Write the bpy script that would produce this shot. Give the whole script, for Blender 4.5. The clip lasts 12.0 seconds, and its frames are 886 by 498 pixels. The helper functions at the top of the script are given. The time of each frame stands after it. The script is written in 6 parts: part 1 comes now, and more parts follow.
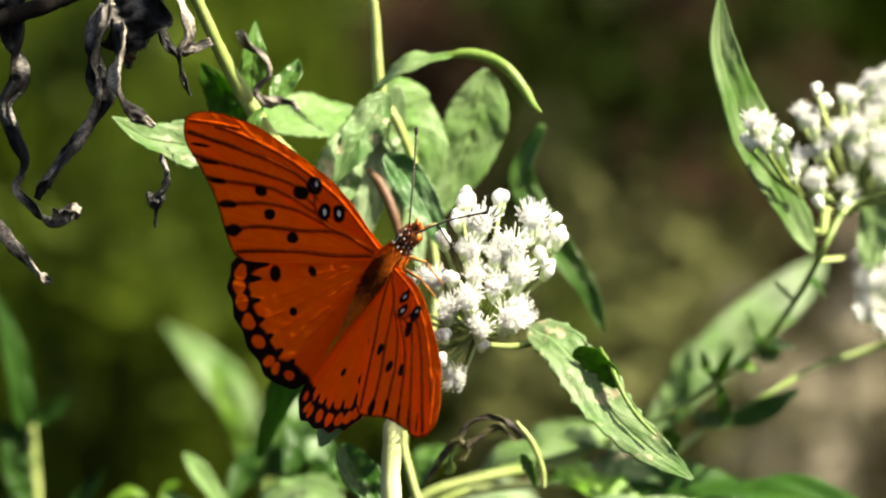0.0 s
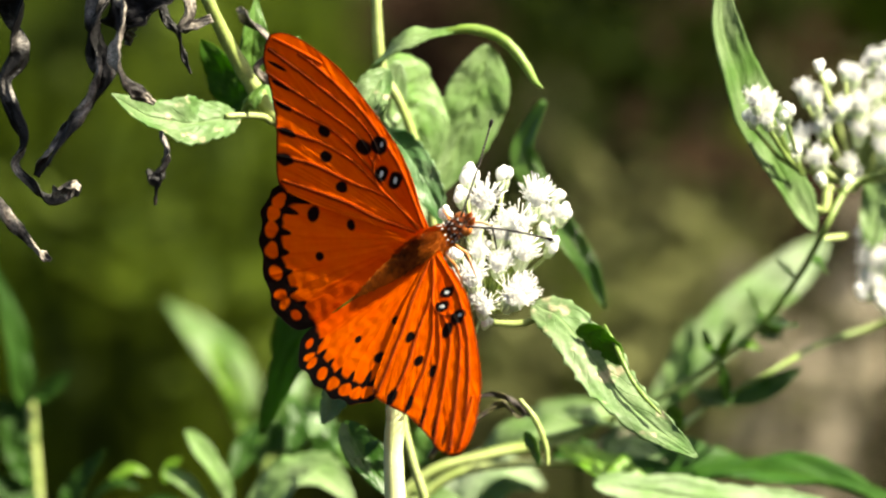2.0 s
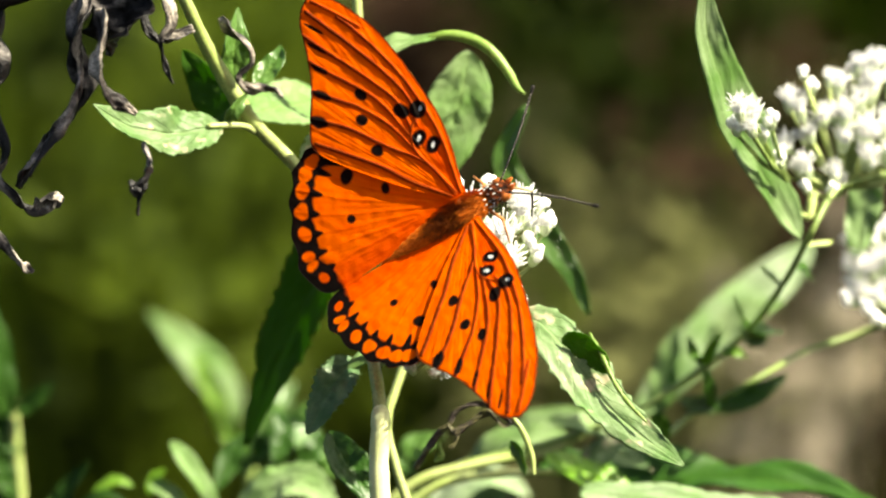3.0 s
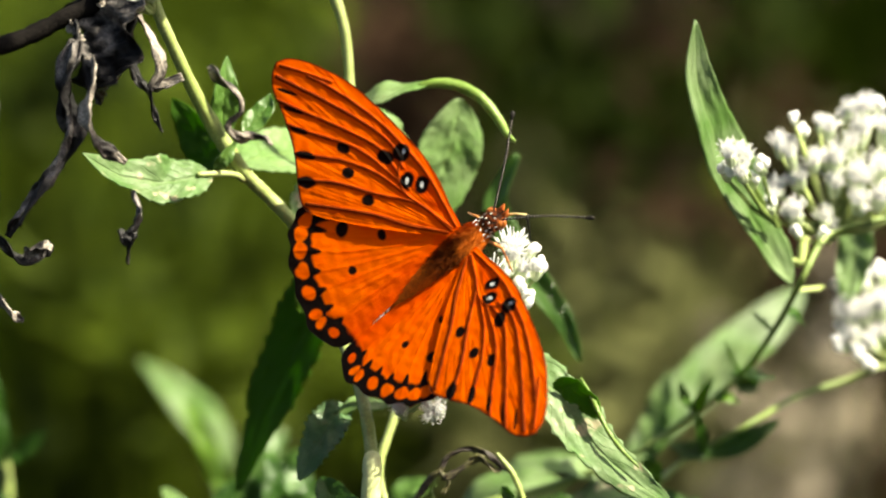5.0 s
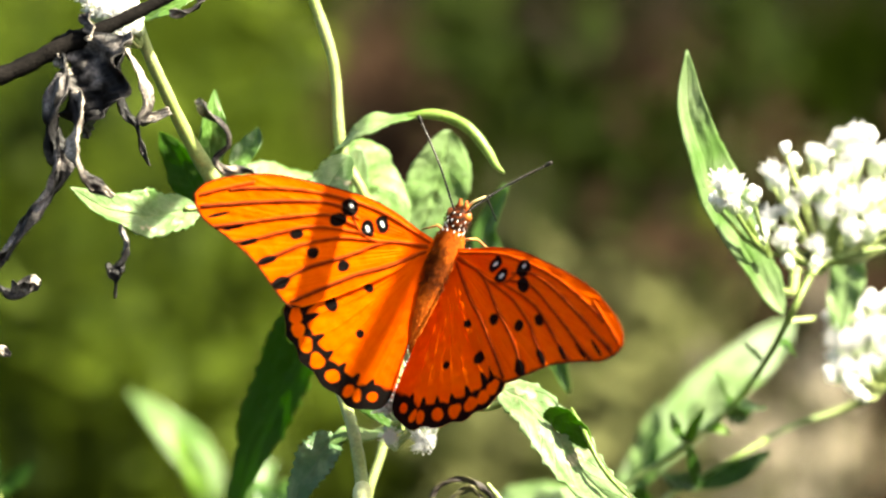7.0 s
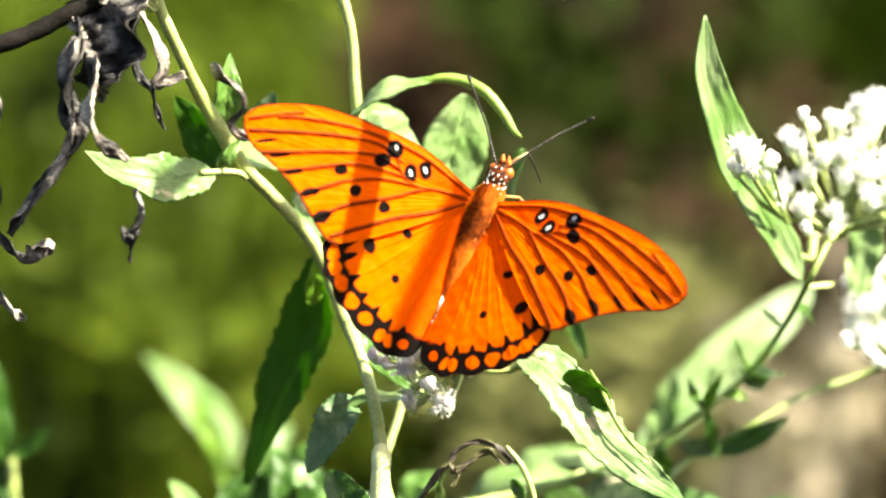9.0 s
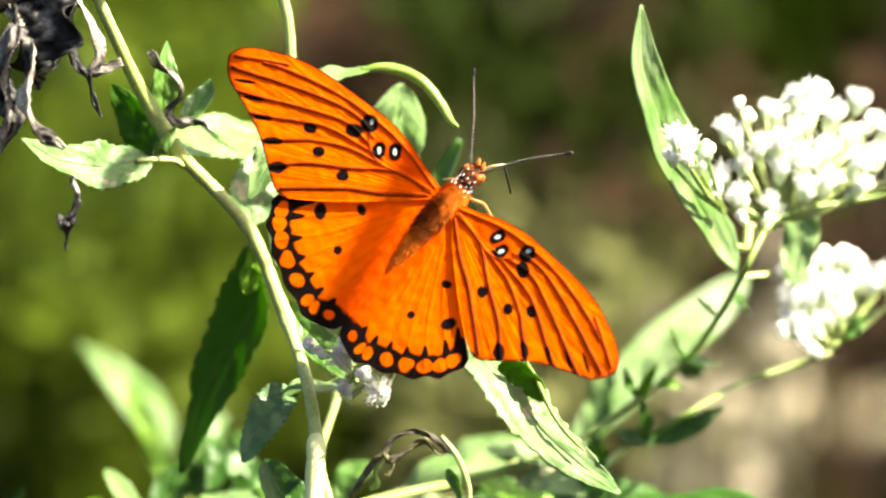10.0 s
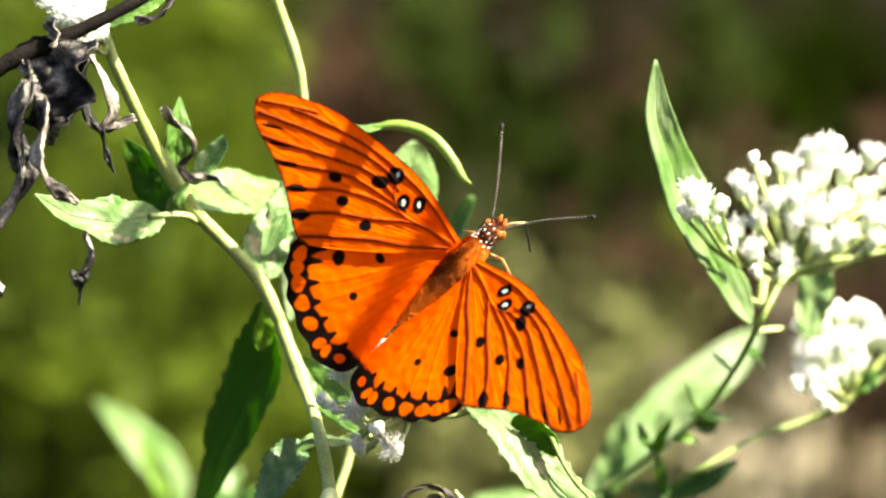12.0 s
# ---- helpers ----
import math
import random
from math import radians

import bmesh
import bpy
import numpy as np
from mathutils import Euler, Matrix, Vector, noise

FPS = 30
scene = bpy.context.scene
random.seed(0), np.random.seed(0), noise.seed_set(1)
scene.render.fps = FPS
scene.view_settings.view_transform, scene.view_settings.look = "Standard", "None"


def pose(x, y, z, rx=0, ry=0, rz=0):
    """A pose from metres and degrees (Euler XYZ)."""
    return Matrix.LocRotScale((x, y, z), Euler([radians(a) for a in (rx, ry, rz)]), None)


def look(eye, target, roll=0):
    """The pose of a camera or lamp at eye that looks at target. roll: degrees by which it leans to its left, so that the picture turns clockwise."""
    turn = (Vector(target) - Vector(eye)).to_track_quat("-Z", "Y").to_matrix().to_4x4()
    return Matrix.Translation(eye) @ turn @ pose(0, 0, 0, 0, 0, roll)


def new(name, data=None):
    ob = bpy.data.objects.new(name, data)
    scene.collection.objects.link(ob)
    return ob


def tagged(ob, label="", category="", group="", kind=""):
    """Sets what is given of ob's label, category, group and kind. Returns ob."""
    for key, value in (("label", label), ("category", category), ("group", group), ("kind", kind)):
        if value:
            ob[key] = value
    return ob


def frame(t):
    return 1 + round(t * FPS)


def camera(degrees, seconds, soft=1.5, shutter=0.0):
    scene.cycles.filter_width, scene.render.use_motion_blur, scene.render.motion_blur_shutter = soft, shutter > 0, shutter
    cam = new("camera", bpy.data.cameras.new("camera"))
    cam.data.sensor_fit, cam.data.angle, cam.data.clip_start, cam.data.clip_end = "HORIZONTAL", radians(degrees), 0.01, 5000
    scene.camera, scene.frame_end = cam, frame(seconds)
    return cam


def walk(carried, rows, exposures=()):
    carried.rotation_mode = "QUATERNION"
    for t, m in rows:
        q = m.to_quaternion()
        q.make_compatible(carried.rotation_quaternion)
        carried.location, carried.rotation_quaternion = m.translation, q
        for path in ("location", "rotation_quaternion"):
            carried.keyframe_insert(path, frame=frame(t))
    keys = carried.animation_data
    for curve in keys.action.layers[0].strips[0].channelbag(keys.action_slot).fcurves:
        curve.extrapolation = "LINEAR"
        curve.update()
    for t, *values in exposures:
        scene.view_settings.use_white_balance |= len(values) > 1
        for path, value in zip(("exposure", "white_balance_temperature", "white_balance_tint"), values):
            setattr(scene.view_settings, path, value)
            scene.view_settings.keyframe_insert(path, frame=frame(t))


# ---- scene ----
# ---- camera ----
cam = camera(8.2, 12.0, soft=2.2)
cam.data.dof.use_dof = True
cam.data.dof.focus_distance = 0.975
cam.data.dof.aperture_fstop = 16
walk(cam, [
    (0, pose(0, -0.97709, 1.09363, 75.596, -0.237, 0.228)),
    (0.5, pose(0, -0.97719, 1.09365, 75.63, -0.274, 0.248)),
    (1, pose(-0, -0.97539, 1.0932, 75.597, -0.193, 0.422)),
    (1.2, pose(-0, -0.97466, 1.09302, 75.613, 0.091, 0.38)),
    (1.5, pose(-0, -0.97417, 1.09289, 75.553, -0.014, 0.335)),
    (1.6, pose(-0, -0.97348, 1.09272, 75.54, -0.029, 0.315)),
    (2, pose(-0, -0.97302, 1.09261, 75.382, -0.315, 0.263)),
    (2.2, pose(-0, -0.97165, 1.09226, 75.318, 0.379, 0.11)),
    (2.3, pose(-0, -0.97125, 1.09216, 75.284, 0.069, 0.178)),
    (2.5, pose(-0, -0.97086, 1.09207, 75.242, -0.072, 0.164)),
    (3, pose(-0, -0.9694, 1.0917, 75.46, -0.027, 0.032)),
    (3.3, pose(0, -0.96917, 1.09164, 75.567, 0.335, -0.05)),
    (3.5, pose(0, -0.96907, 1.09162, 75.654, -0.068, 0.007)),
    (3.7, pose(0, -0.9689, 1.09157, 75.749, -0.127, 0.044)),
    (5.3, pose(0, -0.97022, 1.09191, 75.945, 0.179, -0.115)),
    (5.5, pose(0, -0.9703, 1.09192, 76, -0, -0)),
    (5.7, pose(0, -0.97061, 1.092, 76.041, 0.12, 0.059)),
    (6, pose(0, -0.97147, 1.09222, 76.12, 0.104, 0.104)),
    (6.2, pose(0, -0.97103, 1.09211, 76.209, 0.101, 0.118)),
    (6.5, pose(0, -0.97107, 1.09212, 76.282, 0.301, -0.086)),
    (6.7, pose(0, -0.97031, 1.09193, 76.323, 0.126, -0.158)),
    (6.8, pose(0, -0.96982, 1.09181, 76.335, 0.132, -0.165)),
    (7, pose(0.00001, -0.96909, 1.09162, 76.186, 0.138, -0.197)),
    (7.2, pose(0, -0.96841, 1.09145, 76.041, 0.316, -0.215)),
    (8.8, pose(0, -0.96598, 1.09084, 75.898, 0.05, 0.023)),
    (9, pose(-0, -0.96608, 1.09086, 75.855, 0.124, -0.03)),
    (9.2, pose(-0, -0.96682, 1.09105, 75.852, -0.057, -0.028)),
    (9.5, pose(-0, -0.96691, 1.09107, 75.779, -0.038, -0.304)),
    (9.8, pose(-0, -0.96655, 1.09098, 75.799, -0.327, -0.422)),
    (10, pose(-0, -0.96572, 1.09077, 75.754, -0.179, -0.565)),
    (10.5, pose(-0, -0.96537, 1.09068, 75.82, -0.035, -0.624)),
    (11, pose(-0.00001, -0.96665, 1.091, 75.956, -0.059, -0.584)),
    (11.5, pose(-0.00001, -0.96742, 1.0912, 76.25, -0.272, -0.345)),
    (12, pose(-0, -0.9677, 1.09127, 76.267, -0.049, -0.469)),
], exposures=[(0, 2.02, 6950, 3), (1.5, 2.12, 6950, 3), (3.5, 2.25, 6950, 3), (5.5, 1.97, 6950, 3), (6, 2.15, 6950, 3), (7, 2.88, 6950, 3), (8.8, 3.06, 6950, 3), (10, 3.02, 6950, 3), (12, 2.84, 6950, 3)])

# ---- light ----
SUN = Vector((0.605, -0.115, 0.785)).normalized()
world = bpy.data.worlds.new("sky")
scene.world = world
world.use_nodes = True
wn, wl = world.node_tree.nodes, world.node_tree.links
sky = wn.new("ShaderNodeTexSky")
sky.sky_type = "NISHITA"
sky.sun_disc = False
sky.air_density, sky.dust_density, sky.ozone_density = 0.9, 5.0, 0.4
sky.sun_elevation = math.asin(SUN.z)
sky.sun_rotation = math.atan2(SUN.x, SUN.y)
wn["Background"].inputs["Strength"].default_value = 0.05
wl.new(sky.outputs[0], wn["Background"].inputs["Color"])
sun_data = bpy.data.lights.new("sun", "SUN")
sun_data.energy, sun_data.angle, sun_data.color = 5.0, radians(0.55), (1.0, 0.92, 0.77)
sun = new("sun", sun_data)
sun.matrix_world = look(SUN * 5, (0, 0, 0))

# ---- plan: millimetres to the right, upward and away from the camera on the upright sheet through the flower ----
TILT = radians(14)
CENTRE = Vector((0, 0, 0.85))
RIGHT, UP, AWAY = Vector((1, 0, 0)), Vector((0, math.sin(TILT), math.cos(TILT))), Vector((0, math.cos(TILT), -math.sin(TILT)))


def P(x, y, z):
    return CENTRE + (RIGHT * x + UP * y + AWAY * z) * 0.001


def facing(x, y, z):
    return (RIGHT * x + UP * y + AWAY * z).normalized()


# ---- materials ----
def material(name):
    m = bpy.data.materials.new(name)
    m.use_nodes = True
    return m, m.node_tree.nodes, m.node_tree.links, m.node_tree.nodes["Principled BSDF"]


def mix_rgb(n, l, fac, a, b, mode="MIX"):
    k = n.new("ShaderNodeMix")
    k.data_type, k.blend_type = "RGBA", mode
    for s, v in ((k.inputs[0], fac), (k.inputs[6], a), (k.inputs[7], b)):
        if hasattr(v, "is_linked"):
            l.new(v, s)
        else:
            s.default_value = v if isinstance(v, float) else (*v, 1)
    return k.outputs[2]


def noise_tex(n, l, scale, detail=4, coords=None):
    k = n.new("ShaderNodeTexNoise")
    k.inputs["Scale"].default_value, k.inputs["Detail"].default_value = scale, detail
    if coords is not None:
        l.new(coords, k.inputs["Vector"])
    return k.outputs["Fac"]


def ramp(n, l, fac, lo, hi):
    k = n.new("ShaderNodeMapRange")
    k.inputs["From Min"].default_value, k.inputs["From Max"].default_value = lo, hi
    l.new(fac, k.inputs["Value"])
    return k.outputs["Result"]


def bump(n, l, height, dist, p, strength=0.6):
    k = n.new("ShaderNodeBump")
    k.inputs["Distance"].default_value, k.inputs["Strength"].default_value = dist, strength
    l.new(height, k.inputs["Height"])
    l.new(k.outputs[0], p.inputs["Normal"])
    return k


def math_node(n, l, op, a, b=0.0):
    k = n.new("ShaderNodeMath")
    k.operation = op
    for s, v in ((k.inputs[0], a), (k.inputs[1], b)):
        if isinstance(v, float):
            s.default_value = v
        else:
            l.new(v, s)
    return k.outputs[0]


def translucent(n, l, p, color, amount):
    """Mix the surface with light that passes through it."""
    tr, mx = n.new("ShaderNodeBsdfTranslucent"), n.new("ShaderNodeMixShader")
    if hasattr(color, "is_linked"):
        l.new(color, tr.inputs["Color"])
    else:
        tr.inputs["Color"].default_value = (*color, 1)
    mx.inputs[0].default_value = amount
    l.new(p.outputs[0], mx.inputs[1])
    l.new(tr.outputs[0], mx.inputs[2])
    l.new(mx.outputs[0], n["Material Output"].inputs["Surface"])


def soft_glow(m, reach):
    """Let light spread under the surface, as in thin white petals."""
    p = m.node_tree.nodes["Principled BSDF"]
    p.inputs["Subsurface Weight"].default_value = 0.5
    p.inputs["Subsurface Radius"].default_value = (1, 1, 0.95)
    p.inputs["Subsurface Scale"].default_value = reach


def leaf_material(name, top, vein, through_color, rough=0.45, spots=0.0, amount=0.3, pale=(0.1, 0.2, 0.04), gloss=0.5):
    m, n, l, p = material(name)
    uv = n.new("ShaderNodeUVMap")
    sep = n.new("ShaderNodeSeparateXYZ")
    l.new(uv.outputs[0], sep.inputs[0])
    across = math_node(n, l, "ABSOLUTE", sep.outputs[0])
    # side veins run obliquely from the midrib
    k = math_node(n, l, "SUBTRACT", math_node(n, l, "MULTIPLY", sep.outputs[1], 9.0), math_node(n, l, "MULTIPLY", across, 2.2))
    obj = n.new("ShaderNodeTexCoord").outputs["Object"]
    wob = math_node(n, l, "MULTIPLY", noise_tex(n, l, 420, 3, obj), 0.7)
    f = math_node(n, l, "FRACT", math_node(n, l, "ADD", k, wob))
    tri = math_node(n, l, "ABSOLUTE", math_node(n, l, "SUBTRACT", f, 0.5))
    side = ramp(n, l, tri, 0.06, 0.0)
    mid = ramp(n, l, across, 0.09, 0.03)
    veins = math_node(n, l, "MAXIMUM", math_node(n, l, "MULTIPLY", side, 0.55), mid)
    big = noise_tex(n, l, 160, 5, obj)
    fine = noise_tex(n, l, 1500, 4, obj)
    sheen_mottle = noise_tex(n, l, 110, 5, obj)
    c = mix_rgb(n, l, ramp(n, l, big, 0.35, 0.7), top, tuple(min(1, x * 1.5 + 0.005) for x in top))
    # pale mottle; the blade's white sheen is put into this colour too
    c = mix_rgb(n, l, ramp(n, l, sheen_mottle, 0.36, 0.74), c, pale)
    c = mix_rgb(n, l, math_node(n, l, "MULTIPLY", ramp(n, l, fine, 0.3, 0.75), 0.5), c, tuple(x * 0.6 for x in top))
    c = mix_rgb(n, l, math_node(n, l, "MULTIPLY", veins, 0.55), c, vein)
    if spots:
        s = ramp(n, l, noise_tex(n, l, 330, 2, obj), 0.66 - spots, 0.72 - spots)
        c = mix_rgb(n, l, math_node(n, l, "MULTIPLY", s, 0.75), c, (0.42, 0.36, 0.24))
    l.new(c, p.inputs["Base Color"])
    p.inputs["Roughness"].default_value = rough
    p.inputs["Specular IOR Level"].default_value = gloss
    h = math_node(n, l, "SUBTRACT", math_node(n, l, "MULTIPLY", fine, 0.25), math_node(n, l, "MULTIPLY", veins, 0.6))
    bump(n, l, math_node(n, l, "ADD", h, big), 0.0005, p, 0.7)
    translucent(n, l, p, mix_rgb(n, l, 0.5, c, through_color), amount)
    return m


def plain_material(name, a, b, rough, scale=300, relief=0.0003, through_amount=0.0, fine_scale=2200, gloss=0.4, lo=0.35, hi=0.65):
    m, n, l, p = material(name)
    obj = n.new("ShaderNodeTexCoord").outputs["Object"]
    big, fine = noise_tex(n, l, scale, 5, obj), noise_tex(n, l, fine_scale, 4, obj)
    c = mix_rgb(n, l, ramp(n, l, big, lo, hi), a, b)
    c = mix_rgb(n, l, ramp(n, l, fine, 0.35, 0.8), c, tuple(x * (0.6 if a[0] < 0.45 else 0.92) for x in a))
    l.new(c, p.inputs["Base Color"])
    p.inputs["Roughness"].default_value = rough
    p.inputs["Specular IOR Level"].default_value = gloss
    bump(n, l, math_node(n, l, "ADD", big, math_node(n, l, "MULTIPLY", fine, 0.5)), relief, p)
    if through_amount:
        translucent(n, l, p, c, through_amount)
    return m


LEAF = leaf_material("leaf_green", (0.030, 0.090, 0.006), (0.10, 0.19, 0.03), (0.26, 0.46, 0.01), 0.36, pale=(0.12, 0.22, 0.05))
LEAF_PALE = leaf_material("leaf_pale", (0.085, 0.165, 0.036), (0.16, 0.25, 0.08), (0.27, 0.48, 0.03), 0.45, pale=(0.25, 0.325, 0.17), gloss=0.3)
LEAF_WORN = leaf_material("leaf_worn", (0.050, 0.120, 0.022), (0.15, 0.23, 0.085), (0.24, 0.44, 0.04), 0.5, 0.05, pale=(0.24, 0.30, 0.17), gloss=0.25)
# shaded copy of the leaf green: shade in its colour, hardly any gloss
LEAF_SHADED = leaf_material("leaf_shaded", (0.028, 0.075, 0.006), (0.05, 0.10, 0.014), (0.26, 0.56, 0.006), 0.5, amount=0.42, pale=(0.060, 0.12, 0.016), gloss=0.04)
LEAF_TEAL = leaf_material("leaf_teal", (0.036, 0.105, 0.024), (0.11, 0.20, 0.08), (0.14, 0.36, 0.04), 0.4, pale=(0.24, 0.33, 0.19), gloss=0.3)
LEAF_FOLDED = leaf_material("leaf_folded", (0.060, 0.125, 0.026), (0.15, 0.23, 0.08), (0.22, 0.42, 0.03), 0.42, pale=(0.22, 0.29, 0.15), gloss=0.35)
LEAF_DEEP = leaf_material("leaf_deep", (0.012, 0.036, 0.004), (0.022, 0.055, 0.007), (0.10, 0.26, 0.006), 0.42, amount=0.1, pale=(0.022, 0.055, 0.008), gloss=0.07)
LEAF_HOARY = leaf_material("leaf_hoary", (0.13, 0.22, 0.075), (0.26, 0.34, 0.17), (0.32, 0.52, 0.10), 0.45, pale=(0.42, 0.48, 0.35), gloss=0.35)
LEAF_LUSH = leaf_material("leaf_lush", (0.014, 0.050, 0.003), (0.04, 0.10, 0.010), (0.16, 0.36, 0.008), 0.4, amount=0.22, pale=(0.030, 0.080, 0.008), gloss=0.25)
LEAF_FRESH = leaf_material("leaf_fresh", (0.10, 0.22, 0.008), (0.22, 0.36, 0.05), (0.36, 0.62, 0.01), 0.4, amount=0.4, pale=(0.16, 0.30, 0.03))
STEM = plain_material("stem_green", (0.252, 0.319, 0.084), (0.353, 0.403, 0.160), 0.45, 180, 0.0002)
STEM_DARK = plain_material("stem_dull", (0.12, 0.18, 0.035), (0.20, 0.27, 0.075), 0.5, 180, 0.0002)
CURL = plain_material("rolled_leaf", (0.13, 0.22, 0.03), (0.22, 0.32, 0.07), 0.4, 220, 0.0002, 0.2)
PITH = plain_material("stem_pale", (0.50, 0.55, 0.24), (0.60, 0.64, 0.34), 0.5, 200, 0.0002)
RUST = plain_material("petiole_rust", (0.11, 0.05, 0.025), (0.18, 0.10, 0.05), 0.55, 200, 0.0002)
WHITE = plain_material("petal_white", (0.90, 0.90, 0.88), (0.92, 0.92, 0.91), 0.6, 700, 0.00003, 0.3)
soft_glow(WHITE, 0.001)
BRACT = plain_material("bract_green", (0.50, 0.60, 0.33), (0.72, 0.78, 0.58), 0.55, 600, 0.0001)
# grey-brown patches that also hold the strips' highlights and shade as colour
DRY = plain_material("dry_leaf", (0.006, 0.0055, 0.006), (0.28, 0.25, 0.235), 0.45, 190, 0.0009, 0.05, lo=0.52, hi=0.68, gloss=0.2)
DRY_PALE = plain_material("dry_leaf_pale", (0.018, 0.015, 0.015), (0.46, 0.40, 0.34), 0.5, 190, 0.0005, 0.05, lo=0.42, hi=0.60, gloss=0.2)
BARK = plain_material("twig_bark", (0.004, 0.0035, 0.003), (0.012, 0.010, 0.009), 0.8, 140, 0.0007, gloss=0.04)
BROWN_LEAF = plain_material("brown_tendril", (0.018, 0.011, 0.007), (0.12, 0.115, 0.035), 0.65, 420, 0.0006, lo=0.46, hi=0.64)


# ---- builders ----
def spline(pts, n):
    """n points on a Catmull-Rom curve through pts (tuples of any length)."""
    q = np.array(pts, float)
    q = np.vstack([2 * q[0] - q[1], q, 2 * q[-1] - q[-2]])
    out = []
    for s in np.linspace(0, len(q) - 3 - 1e-9, n):
        i, f = int(s), s - int(s)
        a, b, c, d = q[i:i + 4]
        out.append(0.5 * (2 * b + (c - a) * f + (2 * a - 5 * b + 4 * c - d) * f * f + (3 * b - a - 3 * c + d) * f ** 3))
    return np.array(out)


def part(name, bm, mat, parent, label="", smooth=True):
    me = bpy.data.meshes.new(name)
    bm.to_mesh(me)
    bm.free()
    if smooth:
        me.polygons.foreach_set("use_smooth", [True] * len(me.polygons))
    for k in (mat if isinstance(mat, (list, tuple)) else (mat,)):
        me.materials.append(k)
    ob = new(name, me)
    if parent is not None:
        ob.parent = parent
        ob.matrix_parent_inverse = Matrix.Translation(parent.matrix_world.translation).inverted()
    if label:
        tagged(ob, label)
    return ob


def thing(name, at, label, category, group=""):
    ob = new(name)
    ob.empty_display_size = 0.01
    ob.matrix_world = Matrix.Translation(at)
    return tagged(ob, label, category, group)


def tube(bm, pts, radii, seg=10, mat=0):
    """A closed tube through world points."""
    pts = [Vector(p) for p in pts]
    t = (pts[1] - pts[0]).normalized()
    side = t.cross(Vector((0.3, 0.2, 0.9))).normalized()
    rings = []
    for i, p in enumerate(pts):
        t = (pts[min(i + 1, len(pts) - 1)] - pts[max(i - 1, 0)]).normalized()
        side = (side - t * side.dot(t)).normalized()
        other = t.cross(side)
        r = radii[i]
        rings.append([bm.verts.new(p + (side * math.cos(a) + other * math.sin(a)) * r) for a in (2 * math.pi * k / seg for k in range(seg))])
    for a, b in zip(rings, rings[1:]):
        for k in range(seg):
            bm.faces.new((a[k], a[(k + 1) % seg], b[(k + 1) % seg], b[k])).material_index = mat
    bm.faces.new(rings[0][::-1]).material_index = mat
    bm.faces.new(rings[-1]).material_index = mat


def stem(parent, rows, mat, n=40, name="stem", label="", knots=0.06):
    """A stem through plan rows (x, y, z, radius in mm), slightly uneven."""
    q = spline(rows, n)
    bm = bmesh.new()
    r = [max(0.05, w[3]) * 0.001 * (1 + knots * math.sin(i * 2.1) * math.sin(i * 0.7)) for i, w in enumerate(q)]
    tube(bm, [P(*w[:3]) for w in q], r)
    return part(name, bm, mat, parent, label)


def leaf(parent, rows, half, mat, face=(0, 0, -1), fold=0.25, wave=0.16, teeth=0.05, peak=0.8, power=0.8, name="leaf", label="", seed=0, twist=0.0, thick=0.22, n=44, m=10):
    """A leaf blade along plan rows (x, y, z); half: half its width in mm; face: where its upper side looks, in the plan's axes."""
    rnd = random.Random(seed + int(abs(rows[0][0] * 10)))
    q = spline([r[:3] for r in rows], n)
    pts = [P(*w) for w in q]
    up = facing(*face)
    bm = bmesh.new()
    uvl = bm.loops.layers.uv.new("UVMap")
    grid, back, ph = [], [], rnd.random() * 6
    for i, p in enumerate(pts):
        s = i / (n - 1)
        t = (pts[min(i + 1, n - 1)] - pts[max(i - 1, 0)]).normalized()
        f = Matrix.Rotation(twist * (s - 0.3), 3, t) @ up
        f = (f - t * f.dot(t)).normalized()
        sidev = t.cross(f)
        w = half * 0.001 * max(0.015, math.sin(math.pi * min(1, s ** peak * 0.985 + 0.012))) ** power
        row = []
        for k in range(-m, m + 1):
            a = k / m
            edge = 1.0
            if teeth and abs(k) == m:
                edge = 1 + teeth * (((i * 0.5 + (k > 0) * 0.3) % 1.0) - 0.4) + teeth * 0.5 * math.sin(i * 1.7 + k)
            rip = math.sin(s * 17 + ph + a * 2.0) * wave * abs(a) + math.sin(s * 7 + ph * 2 + (2 if a > 0 else 0)) * wave * a * a
            rel = -0.06 * abs(math.sin(math.pi * (s * 9 - abs(a) * 2.2))) * (1 - abs(a))
            rel += 0.10 * noise.noise(Vector((s * 9 + ph, a * 3.2, ph * 3))) + 0.05 * noise.noise(Vector((s * 22, a * 8, ph)))
            row.append(p + sidev * (a * w * edge) + f * (w * (fold * abs(a) ** 1.3 + rip + rel)))
        grid.append(row)
        back.append([q - f * thick * 0.001 for q in row])
    sheet(bm, grid, back, lambda i, k: (k / m - 1.0, i / (n - 1)), uvl)
    return part(name, bm, mat, parent, label)


def rooted(parent, at, foot, radius, mat):
    """The lower stem, from a plan place down to the ground at foot (x, y)."""
    a, b = P(*at), Vector((foot[0], foot[1], -0.03))
    q = spline([tuple(a), tuple(a.lerp(b, 0.35) + Vector((0.004, 0, 0))), tuple(a.lerp(b, 0.7) - Vector((0.004, 0, 0))), tuple(b)], 24)
    bm = bmesh.new()
    tube(bm, [Vector(w) for w in q], [radius * 0.001] * 24)
    return part("stem", bm, mat, parent)


